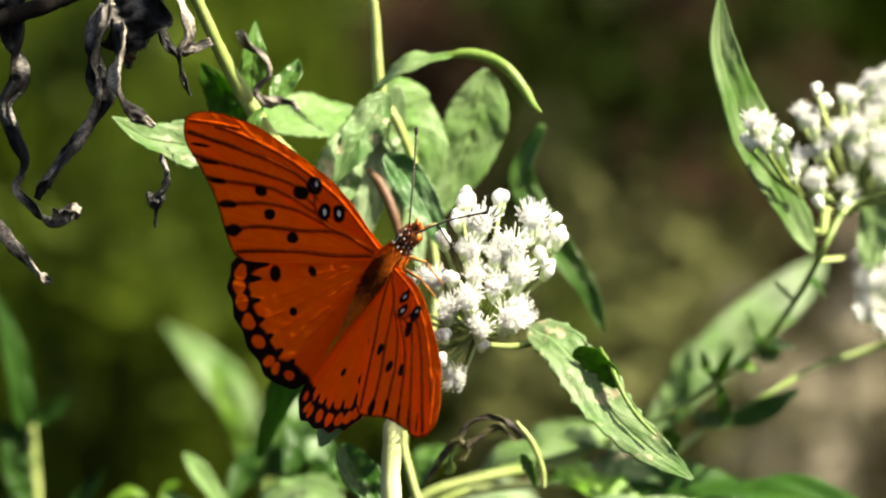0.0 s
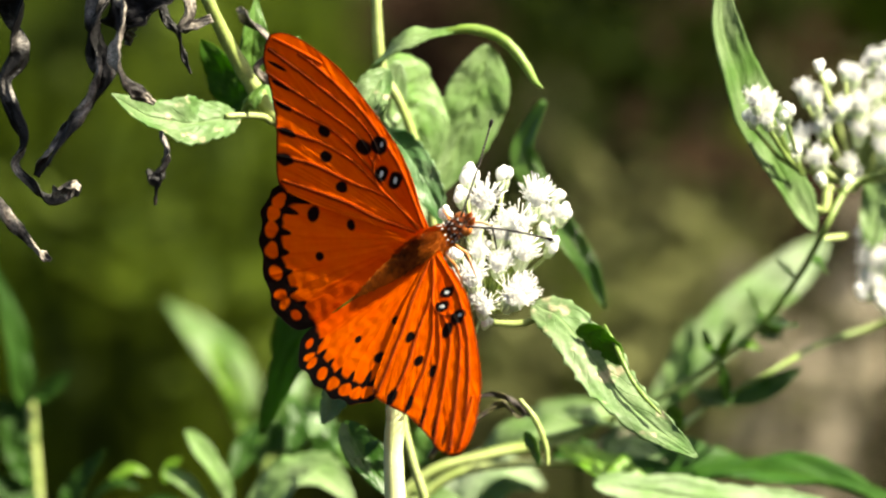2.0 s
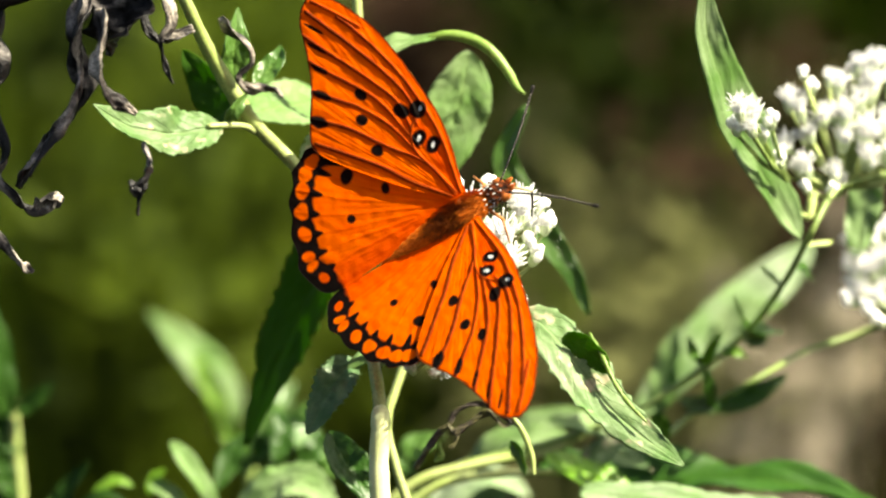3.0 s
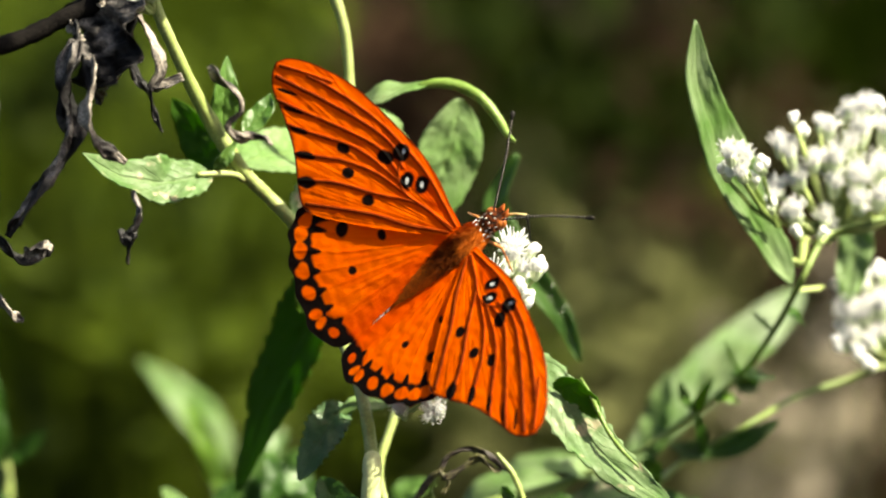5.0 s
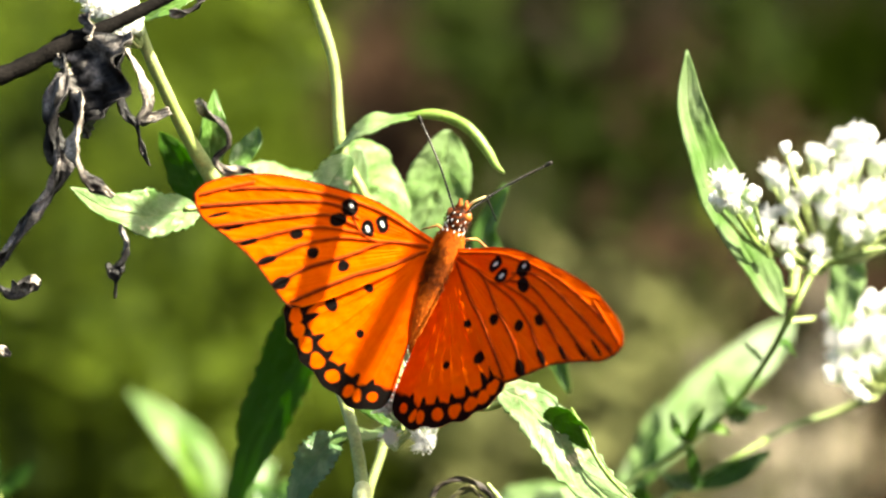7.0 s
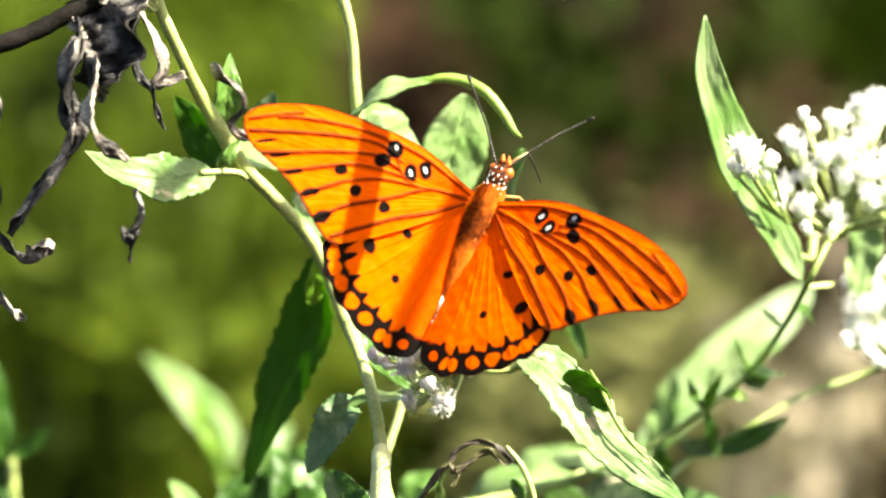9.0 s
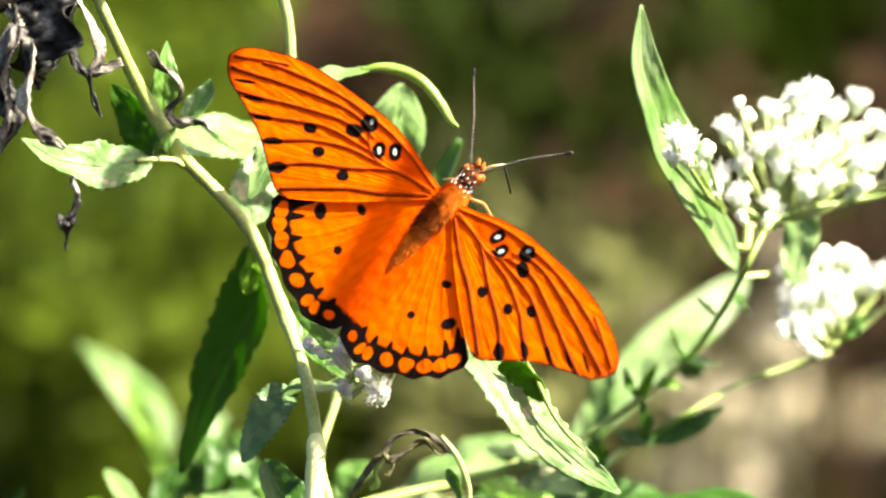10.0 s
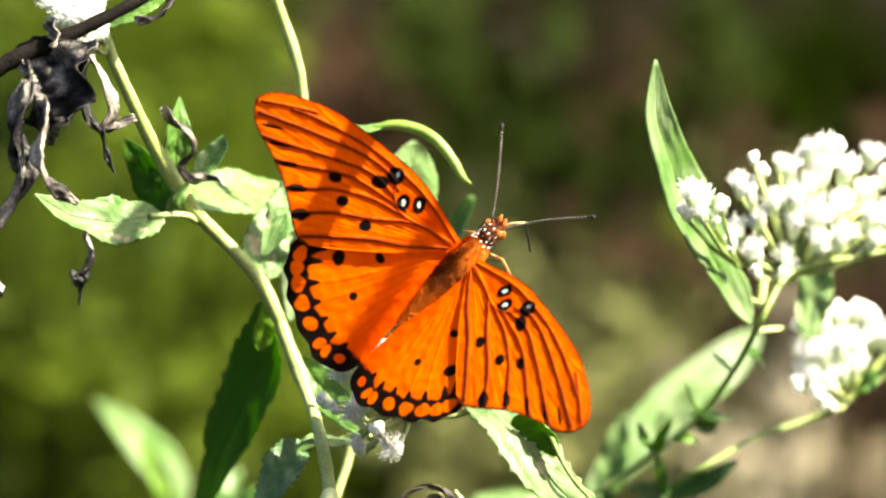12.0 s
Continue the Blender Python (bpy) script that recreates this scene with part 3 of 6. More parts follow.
leaf(plant, [(-5.6, -26.2, 0.0), (-9.4, -26.4, -3.0), (-13.0, -26.0, -4.0), (-17.1, -29.3, -4.0)], 1.7, LEAF_PALE, (0, 0.8, -0.6), -0.3, 0.15, 0.1, 0.9)
leaf(plant, [(-15.0, -26.6, -3.0), (-17.1, -29.7, -5.0), (-19.5, -33.8, -6.0), (-22.2, -38.8, -6.0)], 3.2, LEAF_TEAL, (0.05, 0.6, -0.8), 0.18, 0.14, 0.2, 0.75, 0.6, label="bluish-green toothed small leaf")
stem(plant, [(0.6, -26.6, 0.0, 0.3), (-4.4, -26.0, 0.0, 0.45), (-8.5, -26.6, 0.0, 0.5), (-11.3, -28.1, 3.0, 0.6)], STEM, 20, "petiole")
HUB = [(3.7, -19.1, -10.0)]
stem(plant, [(-9.3, -27.2, 4.0, 0.7), (-5.4, -25.2, -1.0, 0.6), (-0.8, -22.3, -6.0, 0.6), (3.7, -19.1, -10.0, 0.6)], STEM, 20, "peduncle")
stem(plant, [(1.0, -21.4, -8.0, 0.4), (5.5, -22.3, -8.0, 0.55), (9.6, -22.4, -8.0, 0.6), (13.3, -21.3, -8.0, 0.5)], STEM, 20, "side_shoot")
corymb(plant, [(1.1, 0.9, -14.0, -2), (6.8, 1.2, -12.0, -1.7), (-0.1, -2.1, -16.0, -1.5), (3.6, -3.0, -18.0, 2.5), (11.8, -2.7, -14.0, 2.7), (15.4, -2.0, -12.0, -1.3), (16.3, -4.8, -13.0, -1.7), (13.2, -7.7, -14.0, -1.4), (14.5, -10.0, -14.0, -1.6), (9.0, -6.9, -19.0, 2.6), (9.9, -11.2, -20.0, 2.4), (5.9, -8.1, -20.0, 2.1), (2.3, -7.2, -20.0, 2.3), (2.9, -11.0, -21.0, 1.9), (-2.2, -5.2, -18.0, -1.5), (-1.0, -11.4, -21.0, -1.5), (-3.5, -12.1, -19.0, 2.1), (-7.6, -14.5, -14.0, 2.7), (1.9, -15.2, -24.0, 2.7), (-1.7, -17.0, -23.0, 2.1), (8.1, -18.0, -22.0, 2.9), (10.0, -16.2, -19.0, 1.9), (3.7, -19.7, -23.0, 2.1), (-2.2, -20.4, -22.0, -1.6), (-5.3, -20.0, -18.0, -1.8), (4.1, -22.0, -20.0, -1.2), (-2.8, -24.4, -21.0, -1.5), (-5.8, -27.1, -18.0, 1.8), (-0.1, -27.2, -20.0, 2.4), (-11.5, -19.9, -14.0, -1.2), (-9.7, -21.1, -14.0, -1.2), (-6.2, -22.1, -17.0, 2), (5.9, -13.0, -22.0, 2), (13.6, -4.9, -12.0, 1.6)], HUB[0], (0.1, 0.85, -0.5), 3)
leaf(plant, [(11.7, -19.1, -8.0), (16.1, -21.5, -11.0), (20.6, -26.8, -14.0), (24.8, -32.7, -17.0), (30.2, -37.7, -20.0), (37.6, -43.0, -24.0)], 4.5, LEAF_WORN, (0.05, 0.55, -0.75), 0.10, 0.13, 0.14, 0.78, 0.6, label="large sunlit leaf with a dark fold and insect marks")
# the fold's shade is a separate dark piece laid over the blade
leaf(plant, [(18.5, -23.6, -13.6), (20.3, -23.6, -14.0), (22.2, -24.7, -14.8), (24.2, -26.5, -15.8), (25.9, -28.6, -17.2)], 2.1, LEAF_SHADED, (-0.4, -0.2, -0.9), 0.0, 0.14, 0.10, 1.1, 0.55, label="dark piece laid on the leaf for the shade of its fold")
stem(plant, [(23.0, -22.3, -14.0, 0.18), (24.6, -25.2, -15.6, 0.36), (25.8, -27.9, -17.2, 0.42), (27.2, -30.7, -18.6, 0.36), (29.2, -33.5, -20.0, 0.36), (32.0, -36.4, -21.6, 0.15)], CURL, 30, "rolled_edge", "bright rolled leaf edge", 0.3)

rooted(plant, (-8.8, -62.3, -14.0), (-0.01, 0.14), 1.7, STEM)
# ---- its taller stem, which leans on the dead twig ----
tall = thing("flowering_plant", P(-15, -15, 2), "tall curving green stem with toothed leaves and a white flower tuft", "plant", "white-flowered weeds")
stem(tall, [(-46.6, 42.9, -17.0, 0.89), (-44.2, 35.7, -15.0, 0.94), (-41.6, 29.6, -12.0, 1.00), (-38.5, 22.8, -8.0, 1.12), (-34.5, 15.7, -4.0, 1.36), (-31.2, 10.7, -1.0, 1.18), (-27.6, 7.0, 2.0, 1.12), (-24.3, 3.6, 3.0, 1.12), (-20.7, -0.8, 4.0, 1.18), (-18.7, -4.8, 4.0, 1.12), (-17.3, -8.4, 4.0, 1.12), (-14.5, -15.5, 2.0, 1.24)], STEM, 70)
leaf(tall, [(-35.9, 11.3, 0.0), (-37.4, 13.8, 3.0), (-40.0, 18.0, 6.0), (-43.1, 22.9, 8.0)], 3.7, LEAF_SHADED, (-0.15, -0.35, -0.9), 0.1, label="dark shaded leaf")
leaf(tall, [(-36.5, 10.5, -6.0), (-39.7, 9.7, -9.0), (-44.5, 9.1, -12.0), (-50.6, 10.2, -16.0), (-56.0, 13.5, -21.0)], 3.9, LEAF_WORN, (0.15, 0.45, -0.9), 0.2, 0.18, 0.10, 0.8, label="sunlit pale leaf with toothed edge")
leaf(tall, [(-32.2, 12.2, 4.0), (-27.6, 13.6, 14.0), (-22.9, 14.4, 22.0), (-17.2, 15.4, 28.0)], 5.6, LEAF_PALE, (0.1, 0.5, -0.8), 0.1, 0.06, 0.08, 0.8)
leaf(tall, [(-34.2, 15.8, -3.0), (-34.4, 20.1, -4.0), (-34.0, 24.1, -5.0), (-33.7, 29.4, -4.0)], 2.5, LEAF, (0.4, 0.1, -0.9), 0.3, 0.1)
leaf(tall, [(-31.2, 17.1, -2.0), (-29.4, 18.8, -1.0), (-27.6, 21.1, 0.0), (-26.9, 23.4, 1.0)], 2.0, LEAF, (-0.3, 0.2, -0.9), 0.35, 0.1)
leaf(tall, [(-35.7, 11.0, -6.0), (-34.1, 12.8, -7.0), (-32.1, 15.8, -6.0)], 1.2, LEAF, (0.6, 0.0, -0.8), 0.3)
stem(tall, [(-38.4, 10.2, -8.0, 0.4), (-35.7, 10.4, -6.0, 0.5), (-32.7, 10.3, -3.0, 0.5), (-31.2, 9.5, -1.0, 0.6)], STEM, 14, "petiole")
ribbon(tall, [(-36.5, 27.7, -7.0, 0.5), (-34.8, 25.7, -8.0, 1.1), (-31.9, 23.3, -8.0, 1), (-31.4, 20.5, -7.0, 0.9), (-33.5, 17.9, -7.0, 0.8), (-31.4, 16.1, -6.0, 1.1), (-28.1, 16.2, -4.0, 0.8), (-26.4, 15.1, -3.0, 0.3)], DRY_PALE, turns=0.8, label="withered grey-brown curled leaf edge")
leaf(tall, [(-20.6, -0.3, 8.0), (-20.5, 4.3, 10.0), (-18.7, 9.9, 13.0), (-16.2, 15.9, 15.0)], 4.0, LEAF_WORN, (0.3, 0.4, -0.8), 0.15, 0.2, 0.12, 0.7, label="wrinkled pale leaf")
corymb(tall, [(-54.1, 44.7, -20.0, 2), (-52.6, 43.0, -22.0, 2.1), (-50.4, 41.2, -22.0, 1.9), (-48.2, 40.5, -22.0, 2.2), (-46.3, 42.7, -20.0, 2), (-45.6, 39.5, -19.0, -1.9), (-49.8, 38.3, -22.0, -1.6), (-47.4, 37.8, -20.0, -1.3), (-49.6, 44.5, -20.0, 2.3), (-51.5, 46.5, -18.0, 2.2), (-47.9, 46.1, -18.0, 2.2)], (-45.1, 36.2, -16.0), (-0.2, 0.6, -0.7), 5)
leaf(tall, [(-44.8, 40.4, -17.0), (-41.6, 42.0, -19.0), (-38.4, 43.6, -19.0), (-34.4, 46.0, -18.0)], 2.3, LEAF, (0.1, 0.6, -0.75), 0.2, 0.08, 0.08)

# ---- second stem behind, with the drooping curled leaf ----
shoot = thing("leafy_shoot", P(6, -20, 15), "pale green shoot with broad sunlit leaves and one drooping curled leaf", "plant")
stem(shoot, [(-22.0, 69.7, 8.0, 0.9), (-20.2, 51.3, 8.0, 0.85), (-18.4, 44.8, 9.0, 0.8), (-16.2, 38.4, 10.0, 0.95), (-14.6, 31.9, 11.0, 0.8)] + [(-13.6, 19.1, 12.0, 0.95), (-10.7, 13.6, 13.0, 0.8), (-8.1, 7.1, 14.0, 0.75), (-6.1, -0.8, 15.0, 0.75), (-4.4, -10.1, 16.0, 0.75), (-4.8, -19.4, 15.0, 0.75), (-7.1, -29.6, 12.0, 0.75), (-9.5, -37.8, 10.0, 0.75), (-8.1, -45.2, 9.0, 0.8), (-5.6, -54.4, 9.0, 0.8), (-5.3, -72.9, 9.0, 0.9)], STEM, 70)
leaf(shoot, [(-15.3, 18.1, 8.0), (-13.0, 21.1, 4.0), (-9.3, 24.0, 2.0), (-4.7, 24.7, 2.0), (-0.1, 25.2, 2.0)], 2.6, LEAF_PALE, (0.0, 0.85, -0.5), -0.2, 0.12, 0.06, 0.9, label="pale sunlit leaf base")
stem(shoot, [(-2.8, 24.5, 2.0, 0.5), (0.4, 25.0, 2.0, 0.85), (4.0, 24.4, 2.0, 0.95), (7.4, 22.4, 1.0, 0.9), (10.1, 19.0, 0.0, 0.8), (11.6, 16.4, -2.0, 0.55), (12.8, 15.4, -3.0, 0.2)], CURL, 40, "curled_leaf_tip", "green rolled leaf tip hanging down")
leaf(shoot, [(-13.5, 18.7, 14.0), (-10.2, 15.0, 17.0), (-7.5, 9.0, 20.0), (-6.6, -0.8, 22.0)], 7.2, LEAF_PALE, (0.2, 0.55, -0.75), 0.1, 0.05, 0.04, 0.75)
leaf(shoot, [(3.8, 22.9, 26.0), (2.7, 16.0, 27.0), (-0.2, 7.6, 28.0), (-4.5, -2.3, 28.0)], 5.6, LEAF_PALE, (0.35, 0.2, -0.9), 0.1, 0.05, 0.04, 0.9)
leaf(shoot, [(-12.7, 8.5, 4.0), (-9.0, 4.6, 2.0), (-5.3, -1.4, 0.0), (-2.5, -7.8, 0.0)], 2.9, LEAF_TEAL, (-0.1, 0.3, -0.9), 0.25, 0.12, 0.12, 0.8, label="dark bluish leaf behind the butterfly")
stem(shoot, [(-15.4, 6.0, 10.0, 0.5), (-13.4, 3.4, 9.0, 0.8), (-11.3, -1.2, 8.0, 0.85), (-9.7, -6.9, 8.0, 0.6)], RUST, 20, "petiole", "rust-coloured leaf stalk")
leaf(shoot, [(-12.2, 18.4, -2.0), (-15.2, 13.8, -5.0), (-17.8, 9.1, -7.0), (-20.8, 3.6, -8.0)], 3.2, LEAF_WORN, (0.2, 0.5, -0.8), 0.2, 0.2, 0.14, 0.8, label="crinkled pale toothed leaf")
leaf(shoot, [(-12.8, 21.1, 22.0), (-10.8, 12.2, 24.0), (-8.6, 1.4, 26.0), (-7.0, -10.7, 28.0)], 5.2, LEAF_HOARY, (0.4, 0.55, -0.7), 0.12, 0.06, 0.04, 0.75, label="broad pale leaf")
leaf(shoot, [(-10.7, 20.0, 14.0), (-13.4, 10.7, 15.0), (-15.2, 2.8, 16.0), (-16.7, -7.1, 17.0)], 4.2, LEAF_HOARY, (0.4, 0.55, -0.7), 0.12, 0.08, 0.08, 0.8)
leaf(shoot, [(13.7, 14.0, 45.0), (10.8, 8.1, 46.0), (10.3, 4.3, 46.0), (13.2, -1.9, 46.0), (17.9, -8.7, 46.0), (21.7, -14.4, 46.0), (24.3, -21.1, 45.0)], 2.4, LEAF, (-0.3, 0.2, -0.9), 0.2, 0.1, 0.05, 1.0, 0.5)

rooted(shoot, (-5.2, -72.5, 9.0), (0.01, 0.16), 0.9, STEM)
# ---- the flowering plant beside it ----
neighbour = thing("flowering_plant", P(41.5, -62.2, 63.0), "white-flowered weed with a tall folded leaf beside the butterfly's plant", "plant", "white-flowered weeds")
stem(neighbour, [(65.0, 0.0, 28.0, 0.5), (63.3, -1.9, 26.0, 0.6), (60.1, -8.1, 24.3, 0.55), (56.9, -15.9, 42.6, 0.55), (52.1, -23.6, 58.0, 0.55), (44.3, -29.9, 56.0, 0.6), (35.7, -35.9, 56.0, 0.55), (27.9, -39.6, 56.0, 0.6), (18.4, -42.9, 56.0, 0.7), (1.0, -47.8, 56.0, 0.9), (-8.5, -53.5, 54.0, 1)], STEM_DARK, 70)
stem(neighbour, [(63.5, -1.4, 26.0, 0.6), (66.5, 1.0, 29.0, 0.55), (74.3, 2.9, 33.0, 0.5), (82.0, 4.1, 36.0, 0.5), (85.8, 4.8, 36.0, 0.4)], STEM_DARK, 30, "side_shoot")
stem(neighbour, [(58.6, -3.7, 25.0, 0.45), (60.4, -4.2, 25.0, 0.75), (60.9, -1.4, 26.0, 0.85), (61.6, 0.0, 26.0, 0.4)], STEM, 16, "side_shoot")
leaf(neighbour, [(59.1, -7.6, 24.0), (55.9, -2.9, 21.0), (51.8, 3.6, 14.0), (48.3, 10.1, 9.0), (45.0, 17.4, 4.0), (42.4, 25.6, 0.0), (42.0, 35.0, -2.0)], 5.0, LEAF_FOLDED, (0.32, 0.45, -0.8), 0.28, 0.06, 0.03, 0.9, 0.8, label="tall folded leaf, pale on one half")
corymb(neighbour, [(47.4, 13.3, -4.0, 1.7), (49.7, 12.9, -1.0, 1.8), (52.9, 11.6, 4.0, -1.6), (49.3, 10.4, -2.0, 1.7), (47.0, 10.6, 0.0, -1.6), (51.4, 9.4, 5.0, -1.5), (54.6, 5.2, 12.0, -1.4)], (56.5, 1.8, 18.0), (-0.1, 0.9, -0.45), 17, STEM_DARK, 0)
corymb(neighbour, [(55.6, 6.5, 24.0, 1.8), (56.9, 8.1, 26.0, 1.7), (54.7, 4.0, 24.0, -1.2), (59.6, 4.0, 24.0, 2), (59.9, 0.7, 25.0, -1.3), (64.7, 3.1, 28.0, 1.9), (64.3, 0.3, 28.0, -1.3), (59.1, 19.5, 19.0, -1.1), (60.6, 17.3, 22.0, -1.4), (65.2, 17.9, 24.0, 1.8), (58.5, 13.8, 22.0, 2), (62.4, 12.4, 24.0, 2.1), (66.4, 12.9, 26.0, 2), (69.0, 21.1, 28.0, 1.8), (71.5, 21.4, 28.0, 1.8), (73.7, 21.9, 29.0, -1.4), (71.0, 17.7, 28.0, 2.2), (74.9, 17.7, 30.0, 2), (69.1, 15.5, 27.0, 1.8), (70.1, 9.9, 28.0, 2.3), (74.0, 11.6, 30.0, 2.3), (66.3, 8.7, 27.0, 2.2), (77.9, 14.0, 32.0, 2), (79.9, 19.9, 34.0, 1.7), (79.1, 9.8, 32.0, 2.1), (82.0, 16.4, 34.0, 1.8), (74.2, 6.4, 30.0, 2), (70.1, 5.9, 28.0, 2), (79.9, 6.2, 33.0, 2), (83.0, 10.7, 34.0, 2), (85.0, 14.7, 36.0, 2), (86.0, 8.9, 36.0, 2), (60.5, 9.8, 24.0, 1.7)], (66.7, 0.5, 32.0), (0.0, 0.9, -0.45), 11, STEM)
corymb(neighbour, [(70.6, -9.4, 62.0, 2.1), (73.5, -7.4, 62.0, -2), (76.5, -6.4, 63.0, -2), (79.4, -5.9, 64.0, -2), (81.6, -7.0, 64.0, -1.9), (70.5, -13.2, 60.0, 2.1), (73.4, -13.0, 60.0, 2.3), (76.3, -12.0, 60.0, 2.3), (79.3, -12.0, 62.0, 2.3), (82.4, -9.3, 64.0, 2.1), (84.3, -10.6, 64.0, -1.8), (71.5, -16.9, 60.0, 2), (69.3, -18.5, 60.0, -1.7), (74.4, -18.0, 60.0, 2), (76.6, -16.4, 61.0, 2), (78.6, -14.9, 62.0, 2), (72.4, -20.0, 60.0, -1.8), (74.4, -21.9, 60.0, -1.5), (86.9, -9.1, 66.0, 2), (88.4, -12.1, 66.0, 1.9)], (78.7, -19.9, 66.0), (-0.1, 0.9, -0.45), 13, STEM)
stem(neighbour, [(85.6, -15.0, 68.0, 0.5), (79.1, -21.0, 72.0, 0.5), (72.6, -24.5, 76.0, 0.5), (62.4, -27.8, 70.0, 0.45), (52.0, -32.8, 56.0, 0.45), (43.1, -38.8, 74.0, 0.5), (35.8, -43.0, 60.0, 0.6), (27.9, -39.6, 56.0, 0.5)], STEM_DARK, 40, "side_shoot")
leaf(neighbour, [(72.8, 3.4, 60.0), (71.9, -2.4, 60.0), (70.3, -11.1, 58.0)], 3.2, LEAF_PALE, (-0.2, 0.2, -0.9), 0.1, peak=1.0, power=0.5)
leaf(neighbour, [(46.3, -37.8, 70.0), (51.7, -36.1, 70.0), (55.6, -34.1, 70.0), (59.6, -31.7, 72.0)], 1.9, LEAF_LUSH, (0.1, 0.2, -0.9), 0.2)
leaf(neighbour, [(47.3, -36.6, 68.0), (43.8, -37.0, 66.0), (40.3, -35.6, 66.0)], 1.9, LEAF_LUSH, (0, 0.4, -0.9), 0.2)
leaf(neighbour, [(44.4, -30.0, 58.0), (45.5, -34.4, 62.0), (46.7, -38.5, 66.0)], 1.1, LEAF, (0.3, 0.3, -0.9), 0.2)
leaf(neighbour, [(52.1, -23.6, 58.0), (54.0, -24.9, 68.0), (56.9, -23.7, 40.0)], 2.6, LEAF_PALE, (0, 0.5, -0.85), 0.2)
leaf(neighbour, [(59.3, -8.9, 26.4), (63.4, -8.6, 31.6), (65.0, -8.2, 34.5)], 0.5, STEM, (0, 0.5, -0.85), 0.1)
leaf(neighbour, [(79.5, -19.3, 64.0), (81.3, -17.8, 62.0), (83.0, -15.9, 62.0)], 1.8, LEAF, (0.1, 0.5, -0.8), 0.2)

for k, row in enumerate(([(44.3, -29.9, 56.0), (45.3, -27.2, 53.0), (47.1, -23.8, 51.0)], [(44.3, -29.9, 56.0), (42.4, -27.6, 54.0), (41.4, -24.6, 53.0)], [(52.1, -23.6, 58.0), (50.4, -20.9, 51.1), (48.7, -17.4, 42.4)], [(56.9, -15.9, 42.6), (55.0, -14.6, 37.4), (52.8, -12.5, 31.9)], [(47.2, -27.5, 57.0), (49.6, -27.5, 56.0), (51.8, -28.4, 56.0)], [(58.3, -12.2, 34.1), (60.4, -13.2, 35.6), (62.1, -15.2, 40.7)])):
    leaf(neighbour, row, 1.0, (LEAF_FRESH, LEAF)[k % 2], (0.1, 0.5, -0.85), 0.3, 0.12, 0.04, seed=k + 40)
rooted(neighbour, (-8.5, -53.4, 54.0), (0.02, 0.18), 1.0, STEM_DARK)
# ---- low foliage at the foot ----
under = thing("low_foliage", P(10, -70, 20), "tangled light-green leaves and stalks low in the weed bed", "foliage")
# one folded leaf as two blades: shaded half dark, sunlit half pale, by material
leaf(under, [(16.3, -46.7, 66.0), (28.9, -49.8, 64.0), (44.3, -49.0, 60.0), (59.6, -49.6, 56.0), (78.5, -55.9, 50.0)], 6.2, LEAF_LUSH, (0.05, 0.8, -0.5), 0.3, 0.26, 0.1, 0.8, 0.6, label="upper half of a long leaf near the ground, dark green for shade")
leaf(under, [(22.5, -50.0, 36.0), (33.0, -51.5, 34.0), (45.2, -53.1, 32.0), (59.2, -55.0, 31.0), (77.2, -59.0, 30.0)], 4.0, LEAF_HOARY, (0.05, 0.6, -0.75), 0.2, 0.16, 0.08, 0.8, 0.6, label="lower half of the long leaf near the ground, pale as if sunlit")
leaf(under, [(16.9, -44.3, 48.0), (23.1, -47.4, 46.0), (30.7, -51.8, 44.0), (39.7, -57.7, 42.0)], 4.0, LEAF_FRESH, (0.1, 0.8, -0.5), 0.2, 0.1, 0.04)
leaf(under, [(-6.6, -63.2, 122.0), (-0.4, -55.2, 120.0), (7.3, -52.0, 118.0), (15.4, -54.7, 116.0)], 5.6, LEAF_HOARY, (0.2, 0.7, -0.6), 0.15, 0.12, 0.06)
leaf(under, [(5.1, -49.4, 100.0), (12.1, -43.7, 98.0), (19.1, -40.1, 96.0), (26.1, -39.1, 95.0)], 3.4, LEAF_PALE, (0.2, 0.7, -0.6), 0.15, 0.12, 0.06)
stem(under, [(-12.9, -56.6, 54.0, 1), (-5.2, -49.5, 54.0, 0.95), (5.5, -46.3, 55.0, 0.9), (17.1, -44.1, 57.0, 0.85), (24.0, -41.1, 60.0, 0.6)], STEM, 30)
stem(under, [(-11.9, -59.1, 48.0, 0.9), (-4.2, -51.5, 48.0, 0.85), (2.5, -48.4, 48.0, 0.8), (13.1, -47.5, 50.0, 0.7), (19.9, -47.6, 52.0, 0.6)], STEM, 30)
leaf(under, [(27.8, -41.5, 58.0), (22.9, -39.4, 54.0), (17.1, -38.5, 52.0)], 2.6, LEAF_PALE, (0, 0.7, -0.65), 0.2, 0.1, 0.08)
leaf(under, [(22.9, -45.3, 56.0), (28.6, -44.3, 54.0), (35.3, -47.1, 52.0)], 2.8, LEAF_WORN, (0, 0.6, -0.7), 0.2, 0.15, 0.1)
leaf(under, [(35.6, -37.7, 58.0), (37.0, -40.6, 58.0), (37.0, -43.5, 58.0)], 1.7, LEAF_SHADED, (0, 0.3, -0.9), 0.2)
